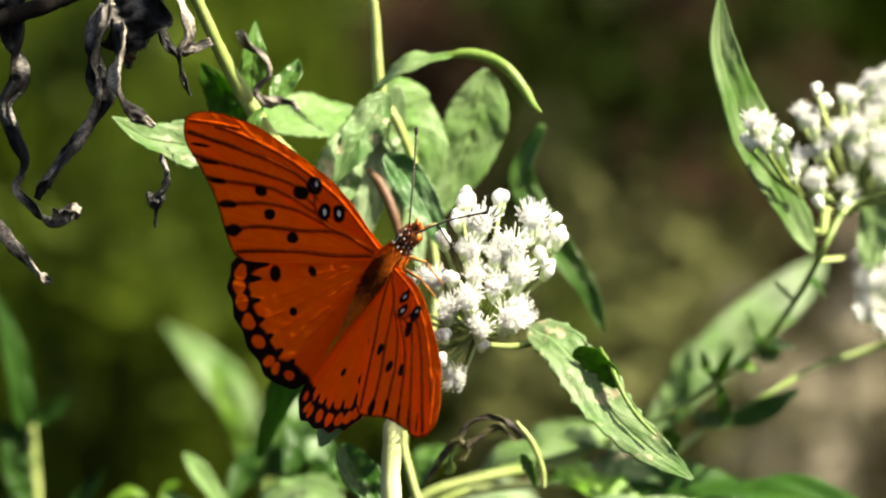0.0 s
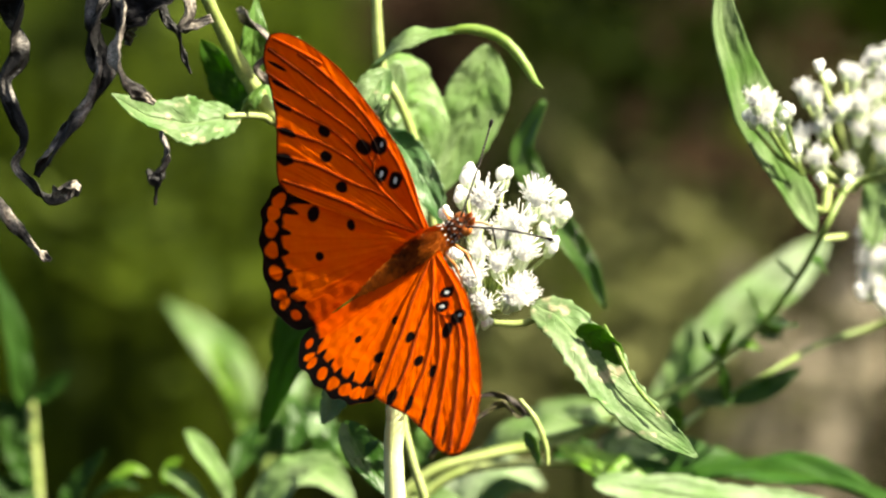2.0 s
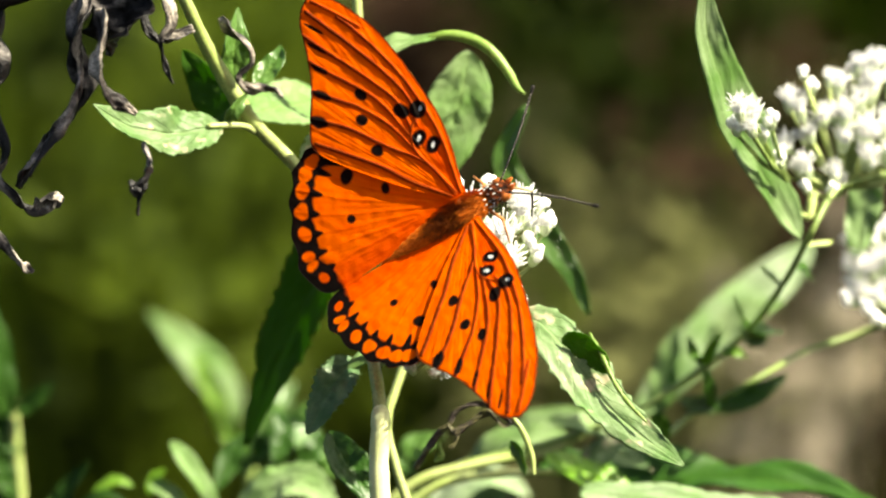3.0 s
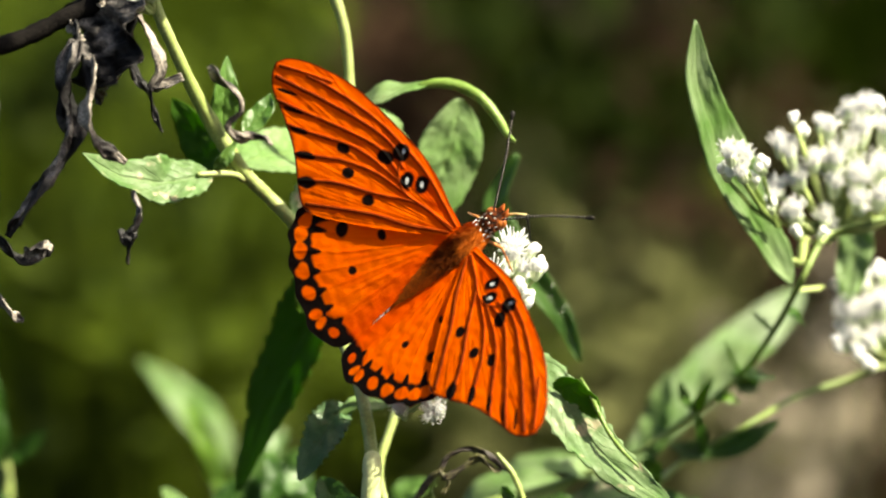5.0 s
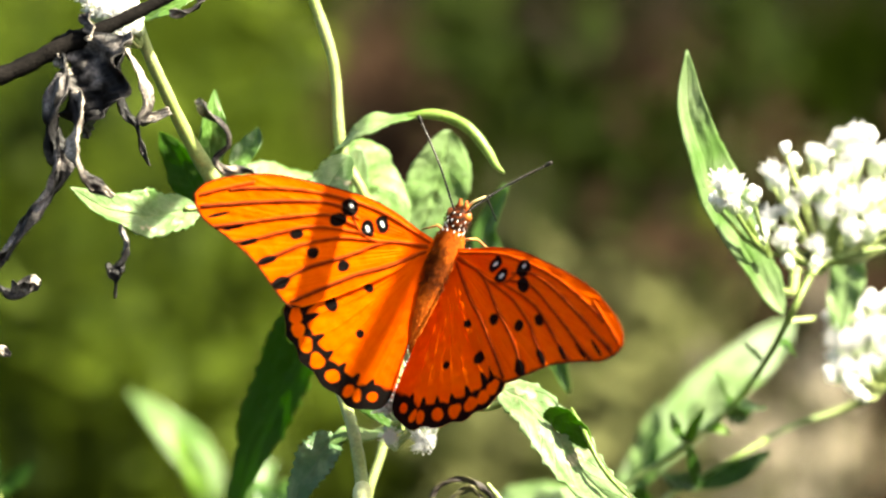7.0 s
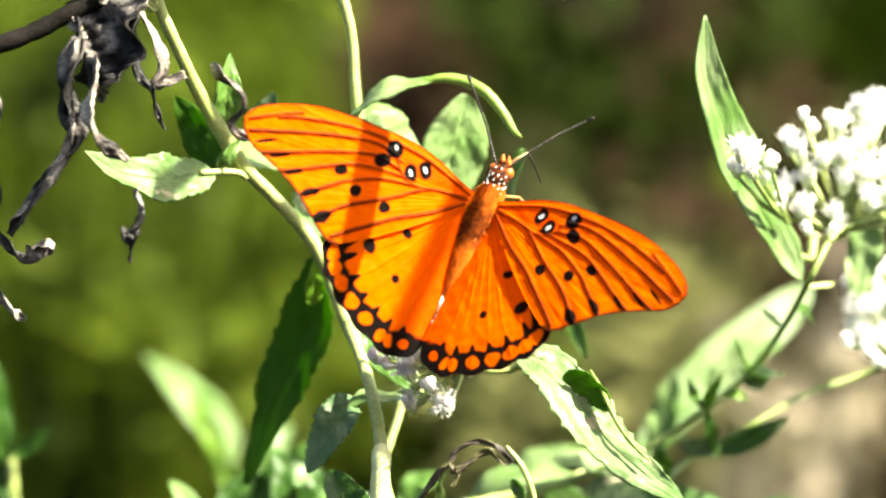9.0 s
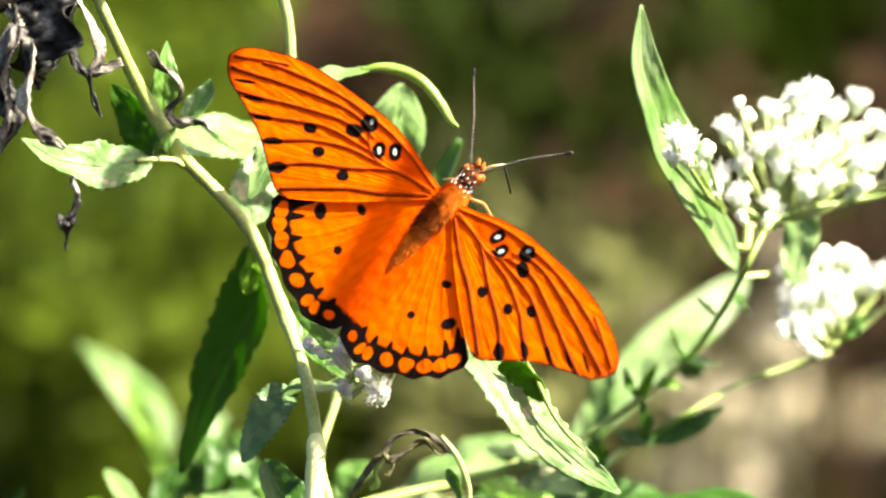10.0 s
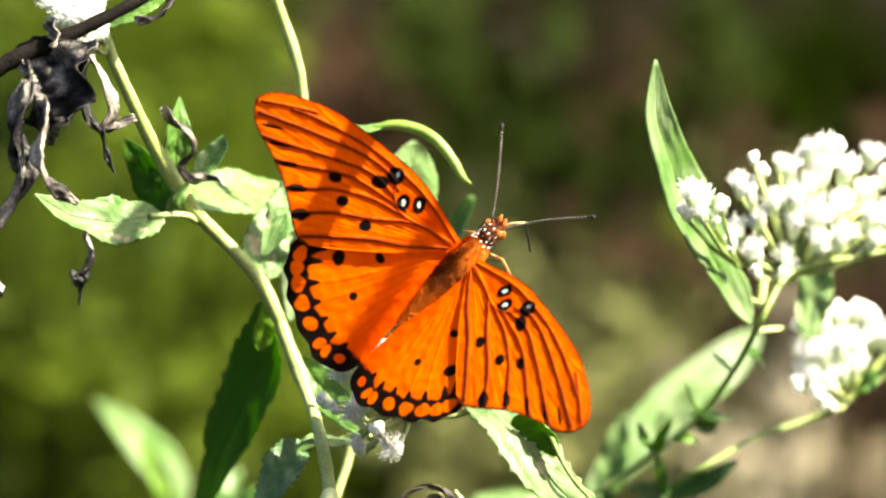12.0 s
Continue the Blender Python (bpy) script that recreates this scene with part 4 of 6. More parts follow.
ribbon(under, [(-4.9, -44.7, 0.0, 0.50), (-2.9, -41.2, 0.0, 0.75), (-1.0, -38.7, 0.0, 0.85), (0.5, -37.6, 0.0, 0.60), (1.5, -35.8, 0.0, 0.55), (3.0, -34.7, 0.0, 0.60), (4.9, -34.1, 0.0, 0.50), (7.1, -34.3, 0.0, 0.50), (8.8, -35.2, 0.0, 0.55), (10.6, -36.7, 0.0, 0.60), (11.7, -37.6, 0.0, 0.35)], BROWN_LEAF, "withered_leaf", 1.5, 0.4, 0.5, 90, "brown withered curled leaf")
ribbon(under, [(0.3, -37.6, 0.0, 0.50), (1.3, -38.5, 0.0, 1.30), (2.4, -38.1, 0.0, 0.80), (3.7, -37.4, 0.0, 0.45), (5.4, -36.2, 0.0, 0.60), (7.1, -35.7, 0.0, 0.75), (8.3, -36.6, 0.0, 0.45), (9.5, -37.7, 0.0, 0.40), (11.1, -36.9, 0.0, 0.30)], BROWN_LEAF, "withered_edge", 0.8, 1.0, 0.4, 60)
ribbon(under, [(1.1, -38.4, 0.0, 0.60), (1.9, -39.4, 0.0, 0.50), (1.3, -40.8, 0.0, 0.40), (0.6, -41.2, 0.0, 0.15)], BROWN_LEAF, "withered_edge", 0.6, 0.2, 0.4, 40)
ribbon(under, [(-0.6, -39.2, 0.0, 0.50), (-1.0, -41.0, 0.0, 0.50), (-0.6, -42.2, 0.0, 0.80), (-1.7, -43.5, 0.0, 0.30)], CURL, "withered_edge", 0.5, 0.2, 0.4, 40)
stem(under, [(9.7, -34.8, 0.0, 0.3), (12.3, -38.2, 0.0, 0.5), (14.0, -42.5, 0.0, 0.45), (14.3, -45.7, 0.0, 0.35)], STEM, 30, "petiole")
leaf(under, [(10.5, -40.2, 0.0), (12.1, -42.3, -1.0), (12.9, -45.7, -1.0)], 1.1, LEAF, (-0.6, 0, -0.8), 0.4)
leaf(under, [(-18.7, -38.8, 6.0), (-16.4, -43.2, 3.0), (-13.2, -47.3, 1.0), (-8.2, -52.8, 0.0)], 3.3, LEAF_LUSH, (0.1, 0.6, -0.75), 0.3, 0.08, 0.04, 0.8, label="glossy bluish-green leaf")
leaf(under, [(-36.5, -57.0, 64.0), (-30.5, -51.6, 62.0), (-24.6, -49.6, 60.0), (-17.8, -54.7, 56.0)], 5.0, LEAF_PALE, (0, 0.7, -0.65), 0.15, 0.12, 0.1)
leaf(under, [(-47.7, -43.2, 74.0), (-45.1, -46.6, 73.0), (-41.2, -52.5, 73.0), (-39.7, -57.5, 73.0)], 1.9, LEAF_PALE, (0.5, 0.35, -0.8), 0.4, 0.1, 0.06)
leaf(under, [(-51.5, -50.4, 74.0), (-47.6, -52.5, 73.0), (-43.2, -57.4, 73.0)], 1.7, LEAF_PALE, (0.5, 0.35, -0.8), 0.3, 0.1, 0.06)
leaf(under, [(-34.6, -48.8, 110.0), (-30.5, -43.6, 106.0), (-24.4, -40.4, 102.0)], 2.4, LEAF_LUSH, (0.1, 0.6, -0.75), 0.2)
leaf(under, [(-22.5, -50.8, 110.0), (-24.4, -45.6, 106.0), (-29.4, -43.5, 102.0)], 3.0, LEAF_LUSH, (0.1, 0.6, -0.75), 0.2)
leaf(under, [(-36.6, -50.9, 110.0), (-35.6, -45.8, 110.0), (-33.6, -39.7, 110.0)], 2.2, LEAF, (0.1, 0.4, -0.85), 0.2)
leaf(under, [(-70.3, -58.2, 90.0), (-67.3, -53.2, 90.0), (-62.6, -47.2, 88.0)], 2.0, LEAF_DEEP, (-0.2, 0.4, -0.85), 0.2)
stem(under, [(-10.4, -34.4, -16.0, 1.0), (-10.3, -35.2, -16.6, 1.5), (-10.3, -38.0, -17.0, 1.55), (-10.5, -45.0, -17.0, 1.6), (-9.3, -62.9, -17.0, 1.8)], PITH, 24, "stem", "thick whitish lower stem")
leaf(under, [(-32.1, -51.8, 130.0), (-30.0, -46.5, 128.0), (-26.9, -41.3, 126.0), (-24.4, -38.2, 126.0)], 2.4, LEAF, (0.2, 0.65, -0.7), 0.15)
leaf(under, [(-19.3, -50.4, 100.0), (-21.2, -46.3, 98.0), (-26.2, -43.2, 96.0), (-31.2, -42.7, 96.0)], 3.2, LEAF, (0.2, 0.7, -0.65), 0.15)
leaf(under, [(4.2, -48.9, 70.0), (8.5, -43.9, 68.0), (15.3, -41.9, 66.0), (23.1, -42.4, 66.0)], 3.2, LEAF_PALE, (0.1, 0.7, -0.65), 0.2)
leaf(under, [(-7.1, -49.4, 80.0), (-5.2, -44.5, 80.0), (-0.2, -42.5, 80.0)], 2.4, LEAF, (0.1, 0.6, -0.75), 0.2)
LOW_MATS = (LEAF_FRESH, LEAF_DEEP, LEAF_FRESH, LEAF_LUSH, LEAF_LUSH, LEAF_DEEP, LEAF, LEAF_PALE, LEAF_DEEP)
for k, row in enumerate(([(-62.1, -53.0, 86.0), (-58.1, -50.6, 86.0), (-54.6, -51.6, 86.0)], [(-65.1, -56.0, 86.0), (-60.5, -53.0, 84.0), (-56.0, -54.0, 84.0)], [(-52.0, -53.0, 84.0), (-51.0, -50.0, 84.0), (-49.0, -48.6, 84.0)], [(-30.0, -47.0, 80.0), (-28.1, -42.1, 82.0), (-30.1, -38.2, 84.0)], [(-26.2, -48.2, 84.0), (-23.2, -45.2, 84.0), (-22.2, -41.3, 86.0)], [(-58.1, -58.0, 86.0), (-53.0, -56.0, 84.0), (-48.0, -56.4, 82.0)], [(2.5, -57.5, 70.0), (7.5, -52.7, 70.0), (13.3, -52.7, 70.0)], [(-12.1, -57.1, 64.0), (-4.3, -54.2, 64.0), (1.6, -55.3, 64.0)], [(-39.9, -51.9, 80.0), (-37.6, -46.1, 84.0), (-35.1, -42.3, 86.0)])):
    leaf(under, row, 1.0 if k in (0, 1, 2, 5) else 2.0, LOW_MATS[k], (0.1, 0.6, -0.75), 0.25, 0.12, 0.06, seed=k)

rooted(under, (-9.0, -62.1, -17.0), (-0.02, 0.2), 1.8, PITH)
far = thing("broad_leaved_weed", P(45, -110, 140), "weed with broad pale-green leaves farther back", "plant", "weeds farther back")
stem(far, [(36.4, -42.3, 140.0, 1.0), (32.4, -62.1, 140.0, 1.2), (30.5, -114.0, 140.0, 1.3)], STEM_DARK, 24)
leaf(far, [(68.0, -10.1, 150.0), (61.1, -16.5, 148.0), (51.0, -24.9, 146.0), (42.4, -33.6, 144.0), (34.4, -42.3, 142.0)], 4.6, LEAF_HOARY, (0.45, 0.6, -0.65), 0.3, 0.07, 0.05, 0.9, 0.6, label="broad pale leaf with one darker half")
leaf(far, [(37.6, -40.3, 110.0), (39.7, -32.1, 110.0), (41.7, -24.0, 110.0)], 2.9, LEAF_PALE, (-0.2, 0.4, -0.85), 0.2)
leaf(far, [(46.8, -28.0, 110.0), (53.8, -21.9, 110.0), (60.9, -19.9, 110.0)], 2.6, LEAF_PALE, (0.2, 0.4, -0.85), 0.2)
rooted(far, (30.5, -113.5, 140.0), (0.05, 0.30), 1.5, STEM_DARK)
far_too = thing("broad_leaved_weed", P(-55, -110, 190), "weed with one broad sunlit leaf farther back", "plant", "weeds farther back")
stem(far_too, [(-38.4, -48.7, 190.0, 1.0), (-36.7, -65.0, 190.0, 1.2), (-36.0, -119.3, 190.0, 1.4)], STEM_DARK, 24)
leaf(far_too, [(-60.1, -24.3, 248.0), (-54.2, -29.2, 246.0), (-48.4, -35.1, 244.0), (-43.8, -41.4, 242.0), (-42.0, -46.4, 240.0)], 4.0, LEAF_PALE, (0.0, 0.55, -0.85), 0.1, 0.08, 0.03, 1.1, 0.9, label="broad sunlit leaf")
leaf(far_too, [(-48.9, -31.5, 194.0), (-45.0, -37.9, 193.0), (-41.7, -46.7, 192.0), (-38.5, -54.2, 191.0)], 2.1, LEAF_FRESH, (-0.2, 0.4, -0.9), 0.1)
leaf(far_too, [(-38.4, -49.8, 190.0), (-33.5, -42.2, 190.0), (-29.3, -36.8, 194.0)], 2.8, LEAF, (0.1, 0.5, -0.8), 0.1)

rooted(far_too, (-36.0, -118.7, 190.0), (-0.05, 0.34), 1.6, STEM_DARK)

edge = thing("leafy_weed", P(-72, -60, 45), "dark green weed with long leaves on a pale stem", "plant")
stem(edge, [(-80.8, -25.2, 126.0, 0.6), (-79.3, -34.5, 126.0, 0.8), (-78.2, -45.9, 126.0, 0.9), (-77.1, -60.3, 126.0, 1), (-77.0, -81.0, 126.0, 1.1)], STEM, 30)
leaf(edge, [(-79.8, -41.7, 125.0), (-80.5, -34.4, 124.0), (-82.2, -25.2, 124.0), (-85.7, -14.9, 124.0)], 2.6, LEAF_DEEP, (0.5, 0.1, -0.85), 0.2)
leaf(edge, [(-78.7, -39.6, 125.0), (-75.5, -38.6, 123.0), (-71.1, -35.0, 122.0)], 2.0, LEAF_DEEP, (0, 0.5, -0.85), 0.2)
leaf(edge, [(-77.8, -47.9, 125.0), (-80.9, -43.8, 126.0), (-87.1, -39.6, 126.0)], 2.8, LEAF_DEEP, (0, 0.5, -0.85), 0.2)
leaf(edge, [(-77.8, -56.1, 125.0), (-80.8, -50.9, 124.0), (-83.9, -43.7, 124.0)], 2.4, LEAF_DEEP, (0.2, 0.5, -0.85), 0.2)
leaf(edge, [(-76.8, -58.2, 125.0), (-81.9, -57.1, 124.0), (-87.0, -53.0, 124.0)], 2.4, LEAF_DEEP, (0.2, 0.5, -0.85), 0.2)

rooted(edge, (-73.6, -76.9, 76.0), (-0.08, 0.22), 1.1, STEM)

# ---- the dead twig with its shrivelled leaves ----
twig = thing("dead_twig", P(-60, 40, -32), "dark dead twig hung with shrivelled grey-brown leaves", "twig")
stem(twig, [(-79.6, 26.6, -34.0, 1.61), (-71.7, 29.0, -33.0, 1.54), (-63.8, 31.8, -32.0, 1.47), (-55.9, 35.8, -31.0, 1.40), (-48.8, 38.9, -30.0, 1.19), (-40.0, 43.4, -28.0, 0.98), (-32.0, 47.9, -26.0, 0.84)], BARK, 50, "branch", knots=0.12)
ribbon(twig, [(-50.1, 37.5, -32.0, 5.29), (-50.9, 30.9, -33.0, 6.44), (-52.1, 25.1, -34.0, 4.83), (-52.7, 20.9, -34.0, 0.80)], DRY, turns=0.12, phase=0.15, curl=0.4)
ribbon(twig, [(-56.6, 33.9, -34.0, 0.84), (-55.7, 30.8, -35.0, 1.95), (-57.4, 26.4, -36.0, 2.30), (-57.4, 21.1, -36.0, 1.84), (-56.6, 15.8, -36.0, 1.61), (-59.3, 11.4, -35.0, 1.08)], DRY, turns=0.5, phase=0.6)
ribbon(twig, [(-54.1, 28.3, -38.0, 0.84), (-53.4, 23.9, -39.0, 1.61), (-54.4, 20.0, -40.0, 1.72), (-53.3, 16.0, -40.0, 1.61), (-50.8, 13.4, -38.0, 1.08), (-48.5, 11.9, -36.0, 0.48)], DRY_PALE, turns=0.45, phase=0.2)
ribbon(twig, [(-56.2, 31.0, -36.0, 1.08), (-57.7, 23.9, -37.0, 2.30), (-57.0, 17.8, -37.0, 1.72), (-58.3, 12.4, -38.0, 1.38), (-61.5, 8.2, -38.0, 1.08), (-65.0, 2.0, -38.0, 0.72)], DRY, turns=0.7)
ribbon(twig, [(-47.5, 36.4, -32.0, 1.08), (-47.8, 30.2, -33.0, 1.08), (-46.9, 25.4, -33.0, 0.95), (-44.9, 22.8, -33.0, 0.72), (-44.1, 19.3, -32.0, 0.48), (-43.0, 16.6, -32.0, 0.18)], DRY, turns=1.1)
ribbon(twig, [(-46.6, 34.7, -32.0, 1.08), (-43.9, 30.4, -33.0, 1.38), (-43.0, 26.3, -33.0, 1.08), (-44.9, 23.2, -33.0, 0.95), (-42.6, 24.1, -32.0, 1.08), (-39.8, 25.4, -31.0, 0.72)], DRY_PALE, turns=0.9, phase=0.8)
ribbon(twig, [(-47.4, 7.5, -38.0, 0.24), (-46.7, 6.0, -40.0, 0.80), (-46.1, 3.1, -42.0, 1.49), (-47.7, 0.1, -43.0, 1.15), (-49.2, 1.4, -43.0, 0.46)], DRY, turns=0.6)
ribbon(twig, [(-46.8, 0.8, -43.0, 0.60), (-47.7, -1.0, -43.0, 0.60), (-48.0, -4.0, -42.0, 0.18)], DRY, turns=0.3, n=20)
ribbon(twig, [(-71.7, 33.2, -30.0, 2.88), (-70.4, 24.3, -30.0, 2.53), (-69.7, 19.4, -30.0, 1.95), (-72.4, 15.4, -30.0, 1.38), (-71.2, 10.5, -30.0, 1.61), (-69.4, 5.6, -30.0, 1.38), (-70.8, 2.1, -29.0, 1.08), (-68.0, -0.8, -29.0, 1.15), (-65.1, -3.1, -29.0, 1.15), (-61.4, -1.4, -28.0, 1.08), (-61.1, -2.9, -28.0, 0.36)], DRY, turns=1.6, n=90)
ribbon(twig, [(-56.2, 17.2, -34.0, 0.95), (-58.7, 12.2, -33.0, 1.15), (-62.4, 7.8, -32.0, 1.08), (-65.6, 3.8, -31.0, 0.95), (-67.3, 0.3, -30.0, 0.60)], DRY, turns=1.0)
ribbon(twig, [(-64.8, -2.0, -30.0, 0.84), (-62.6, -2.0, -30.0, 1.15), (-60.8, -0.7, -29.0, 0.84)], DRY_PALE, turns=0.4, n=24)
ribbon(twig, [(-78.5, 1.2, -30.0, 1.72), (-73.7, -3.2, -30.0, 1.61), (-70.7, -7.3, -29.0, 1.38), (-67.0, -11.7, -28.0, 0.95), (-65.0, -12.9, -28.0, 0.36)], DRY_PALE, turns=1.0)
ribbon(twig, [(-53.1, 40.6, -32.0, 0.95), (-52.2, 37.9, -33.0, 1.08), (-52.2, 36.2, -33.0, 0.84)], DRY_PALE, turns=0.3, n=20)
ribbon(twig, [(-40.0, 40.7, -28.0, 0.60), (-36.5, 41.2, -28.0, 1.08), (-34.3, 43.9, -27.0, 0.95), (-33.8, 46.1, -27.0, 0.48)], DRY_PALE, turns=0.7, n=30)
ribbon(twig, [(-57.6, 33.5, -33.0, 0.84), (-56.2, 32.6, -34.0, 1.08), (-55.2, 30.8, -35.0, 0.60)], DRY_PALE, turns=0.3, n=20)


rooted(twig, (-79.4, 26.5, -34.0), (-0.16, 0.1), 1.7, BARK)


# ---- a drooping grass stalk that hangs over the flowers and shades a wing ----
def overhang():
    ob = thing("grass_stalk", Vector((0.30, -0.12, 0.0)), "long arching grass blade drooping over the flowers", "grass")
    lift = SUN * 0.095
    low, high = P(*BAND[1]) + lift, P(*BAND[0]) + lift
    step = (high - low)
    pts = [low - step * 1.7, low - step * 0.8, low, high, high + step * 1.2 + Vector((0.01, 0, 0.01)), high + step * 2.2 + Vector((0.06, 0, 0.03)), Vector((0.24, -0.13, 1.05)), Vector((0.29, -0.12, 0.6)), Vector((0.30, -0.12, -0.14))]
    q = spline([tuple(p) for p in pts], 70)
    bm = bmesh.new()
    tube(bm, [Vector(w) for w in q], [0.0021 * min(1, 0.5 + i * 0.2) for i in range(70)], 8)
    part("blade", bm, STEM, ob)
    return ob


BAND = [(-11.4, 23.5, -25.3), (-15.2, 5.1, -26.4)]
stalk = overhang()


# ---- the butterfly: body along +y, wings to both sides, back up (+z) ----
butterfly = new("butterfly")
butterfly.empty_display_size = 0.01
tagged(butterfly, "bright orange butterfly with black spots feeding on white flowers", "butterfly")
MM = 0.000977
HINGE_X, HINGE_Z = 1.5, 1.2

FORE_EDGE = [(0.6, -0.6), (4.5, 0.2), (9, 1.4), (14, 2.0), (19, 1.7), (25, 1.1), (31, 0.0), (35.5, -1.8), (38.8, -3.6), (40.8, -5.4), (41.6, -7.2)]
HIND_SIDE = [(0.6, -2.8), (5, -7.2), (10, -11.7), (15, -15.8), (18.9, -18.4), (21.2, -18.4), (24.5, -16.5), (28.5, -14.0), (33, -12.2), (36, -11.3), (38.4, -10.6), (40.4, -9.2), (41.6, -7.4)]
HW_LEAD = [(0.5, -2.2), (6, -6.5), (12, -11.5), (17, -15.6), (20.0, -17.8), (20.6, -19.0)]
HW_REAR = [(-0.7, -4), (-1.15, -12), (-1.6, -20), (-1.8, -26.3), (-0.2, -29.4), (4.5, -30.3), (8, -29.2), (12, -27.7), (15, -26.0), (17.7, -24.0), (19.5, -22.0), (20.5, -19.3)]


def seg_dist(u, v, pts, n=40):
    """Distance from (u, v) to a smooth line, and how far along it (0 to 1)."""
    q = spline(pts, n)
    best, along = np.full(u.shape, 1e9), np.zeros(u.shape)
    for i in range(n - 1):
        a, b = q[i], q[i + 1]
        d = b - a
        f = np.clip(((u - a[0]) * d[0] + (v - a[1]) * d[1]) / (d @ d + 1e-12), 0, 1)
        e = np.hypot(u - a[0] - f * d[0], v - a[1] - f * d[1])
        along = np.where(e < best, (i + f) / (n - 1), along)
        best = np.minimum(best, e)
    return best, along


def soft(x, a, b):
    t = np.clip((x - a) / (b - a), 0, 1)
    return t * t * (3 - 2 * t)


def oval(u, v, cu, cv, ru, rv, turn=0.0):
    c, s = math.cos(turn), math.sin(turn)
    du, dv = u - cu, v - cv
    return np.hypot((c * du + s * dv) / ru, (-s * du + c * dv) / rv)


FORE_VEINS = [
    ([(1.5, -1.2), (10.6, 0.5), (17.5, 0.4), (24.6, -0.6), (32.6, -3.0), (36.2, -4.6)], 0.11, 0.18, 0.77),
    ([(14.5, -1.8), (17.9, -0.9), (23.2, -1.9), (30.9, -4.8), (39.6, -8.6)], 0.06, 0.23, 0.86),
    ([(14.2, -3.0), (19.5, -2.9), (26.9, -6.1), (32.9, -9.2), (36.6, -11.0)], 0.07, 0.23, 0.86),
    ([(11.1, -3.3), (19.8, -5.1), (23.5, -6.7), (29.9, -10.8), (32.4, -12.2)], 0.07, 0.22, 0.86),
    ([(10.8, -4.2), (16.5, -5.8), (21.5, -8.6), (24.3, -11.0), (28.0, -14.2)], 0.07, 0.22, 0.86),
    ([(1.5, -2.2), (8.1, -3.6), (14.1, -8.1), (19.5, -11.8), (24.2, -16.5)], 0.12, 0.20, 0.86),
    ([(1.6, -2.9), (6.5, -7.0), (11.6, -10.4), (15.9, -14.0), (20.2, -17.8)], 0.22, 0.22, 0.86),
    ([(1.7, -1.9), (6.0, -2.9), (10.8, -4.2), (14.0, -3.2), (15.8, -1.0)], 0.09, 0.08, 0.77),
    ([(33.0, -2.2), (37.0, -4.6), (40.6, -7.0)], 0.08, 0.16, 0.77),
]
HIND_VEINS = [[(2, -4), (10, -11), (18.5, -18.6)], [(3, -6), (10, -14), (18, -21)], [(3, -7), (9.5, -17), (15.5, -24)], [(2.6, -8), (8, -19), (12.5, -26.2)],
              [(2.2, -9), (6, -20), (9, -27.6)], [(1.8, -10), (4, -20), (5.5, -29)], [(1.2, -10), (2, -20), (2.4, -29)]]


def grain(u, v, s, z):
    """A soft wavy grain, without a lattice."""
    return (np.sin(u * s + 1.7 * np.sin(v * s * 0.83 + z)) + np.sin(v * s * 1.3 + 1.3 * np.sin(u * s * 0.61 - z)) + np.sin((u + v) * s * 0.71 + z * 2.1)) / 3


def fore_pattern(u, v):
    """Dark scales, white pupils and deep-orange tone over the upper forewing."""
    dark, white, deep = np.zeros(u.shape), np.zeros(u.shape), np.zeros(u.shape)
    g = grain(u, v, 2.6, 0.4)
    for pts, w0, w1, k in FORE_VEINS:
        d, s = seg_dist(u, v, pts)
        w = 1.05 * (w0 + (w1 - w0) * s) + 0.07 * g
        dark = np.maximum(dark, k * soft(-d, -w - 0.34, -w + 0.08) * (0.78 + 0.22 * s))
        deep = np.maximum(deep, 0.5 * soft(-d, -1.1, -0.1))
    for cu, cv, ru, rv, tn in ((12.3, -2.7, 1.15, 1.4, -0.6), (10.2, -1.2, 1.15, 1.45, -0.5), (16.4, -0.5, 1.45, 1.5, 0.3), (17.6, -3.0, 1.5, 1.15, -0.3), (23.3, -7.5, 1.15, 0.85, -0.4), (19.6, -9.4, 1.0, 0.9, -0.3),
                            (14.1, -9.6, 1.0, 0.95, 0), (23.1, -15.7, 1.6, 1.1, -0.75), (26.5, -13.0, 1.8, 0.65, -0.65), (30.4, -11.3, 1.7, 0.5, -0.6), (33.6, -10.0, 1.9, 0.34, -0.55), (36.6, -8.9, 1.9, 0.28, -0.55)):
        dark = np.maximum(dark, soft(-oval(u, v, cu, cv, ru, rv, tn) + 0.12 * g, -1.18, -0.86))
    for cu, cv, ru, rv in ((12.3, -2.7, 0.29, 0.54), (10.2, -1.2, 0.30, 0.54), (16.3, -0.1, 0.26, 0.44)):
        white = np.maximum(white, soft(-oval(u, v, cu, cv, ru, rv, -0.75), -1.2, -0.8))
    # dark seams along the front edge and the outer edge
    d, s = seg_dist(u, v, FORE_EDGE)
    dark = np.maximum(dark, 0.9 * soft(-d, -0.34, -0.05) * soft(s, 0.02, 0.4))
    deep = np.maximum(deep, 0.5 * soft(-d, -1.2, -0.2))
    d, s = seg_dist(u, v, HIND_SIDE[4:])
    dark = np.maximum(dark, 0.95 * soft(-d, -0.5 - 0.25 * (g > 0.3), -0.1))
    # a paler streak behind the front edge
    deep = np.maximum(deep, 0.8 * soft(-oval(u, v, 9.5, -1.5, 8.5, 1.6, -0.05), -1.0, -0.5))
    deep += 0.18 * grain(u, v, 5.0, 1.3) + 0.25 * streaks(u, v)
    return dark, white, deep


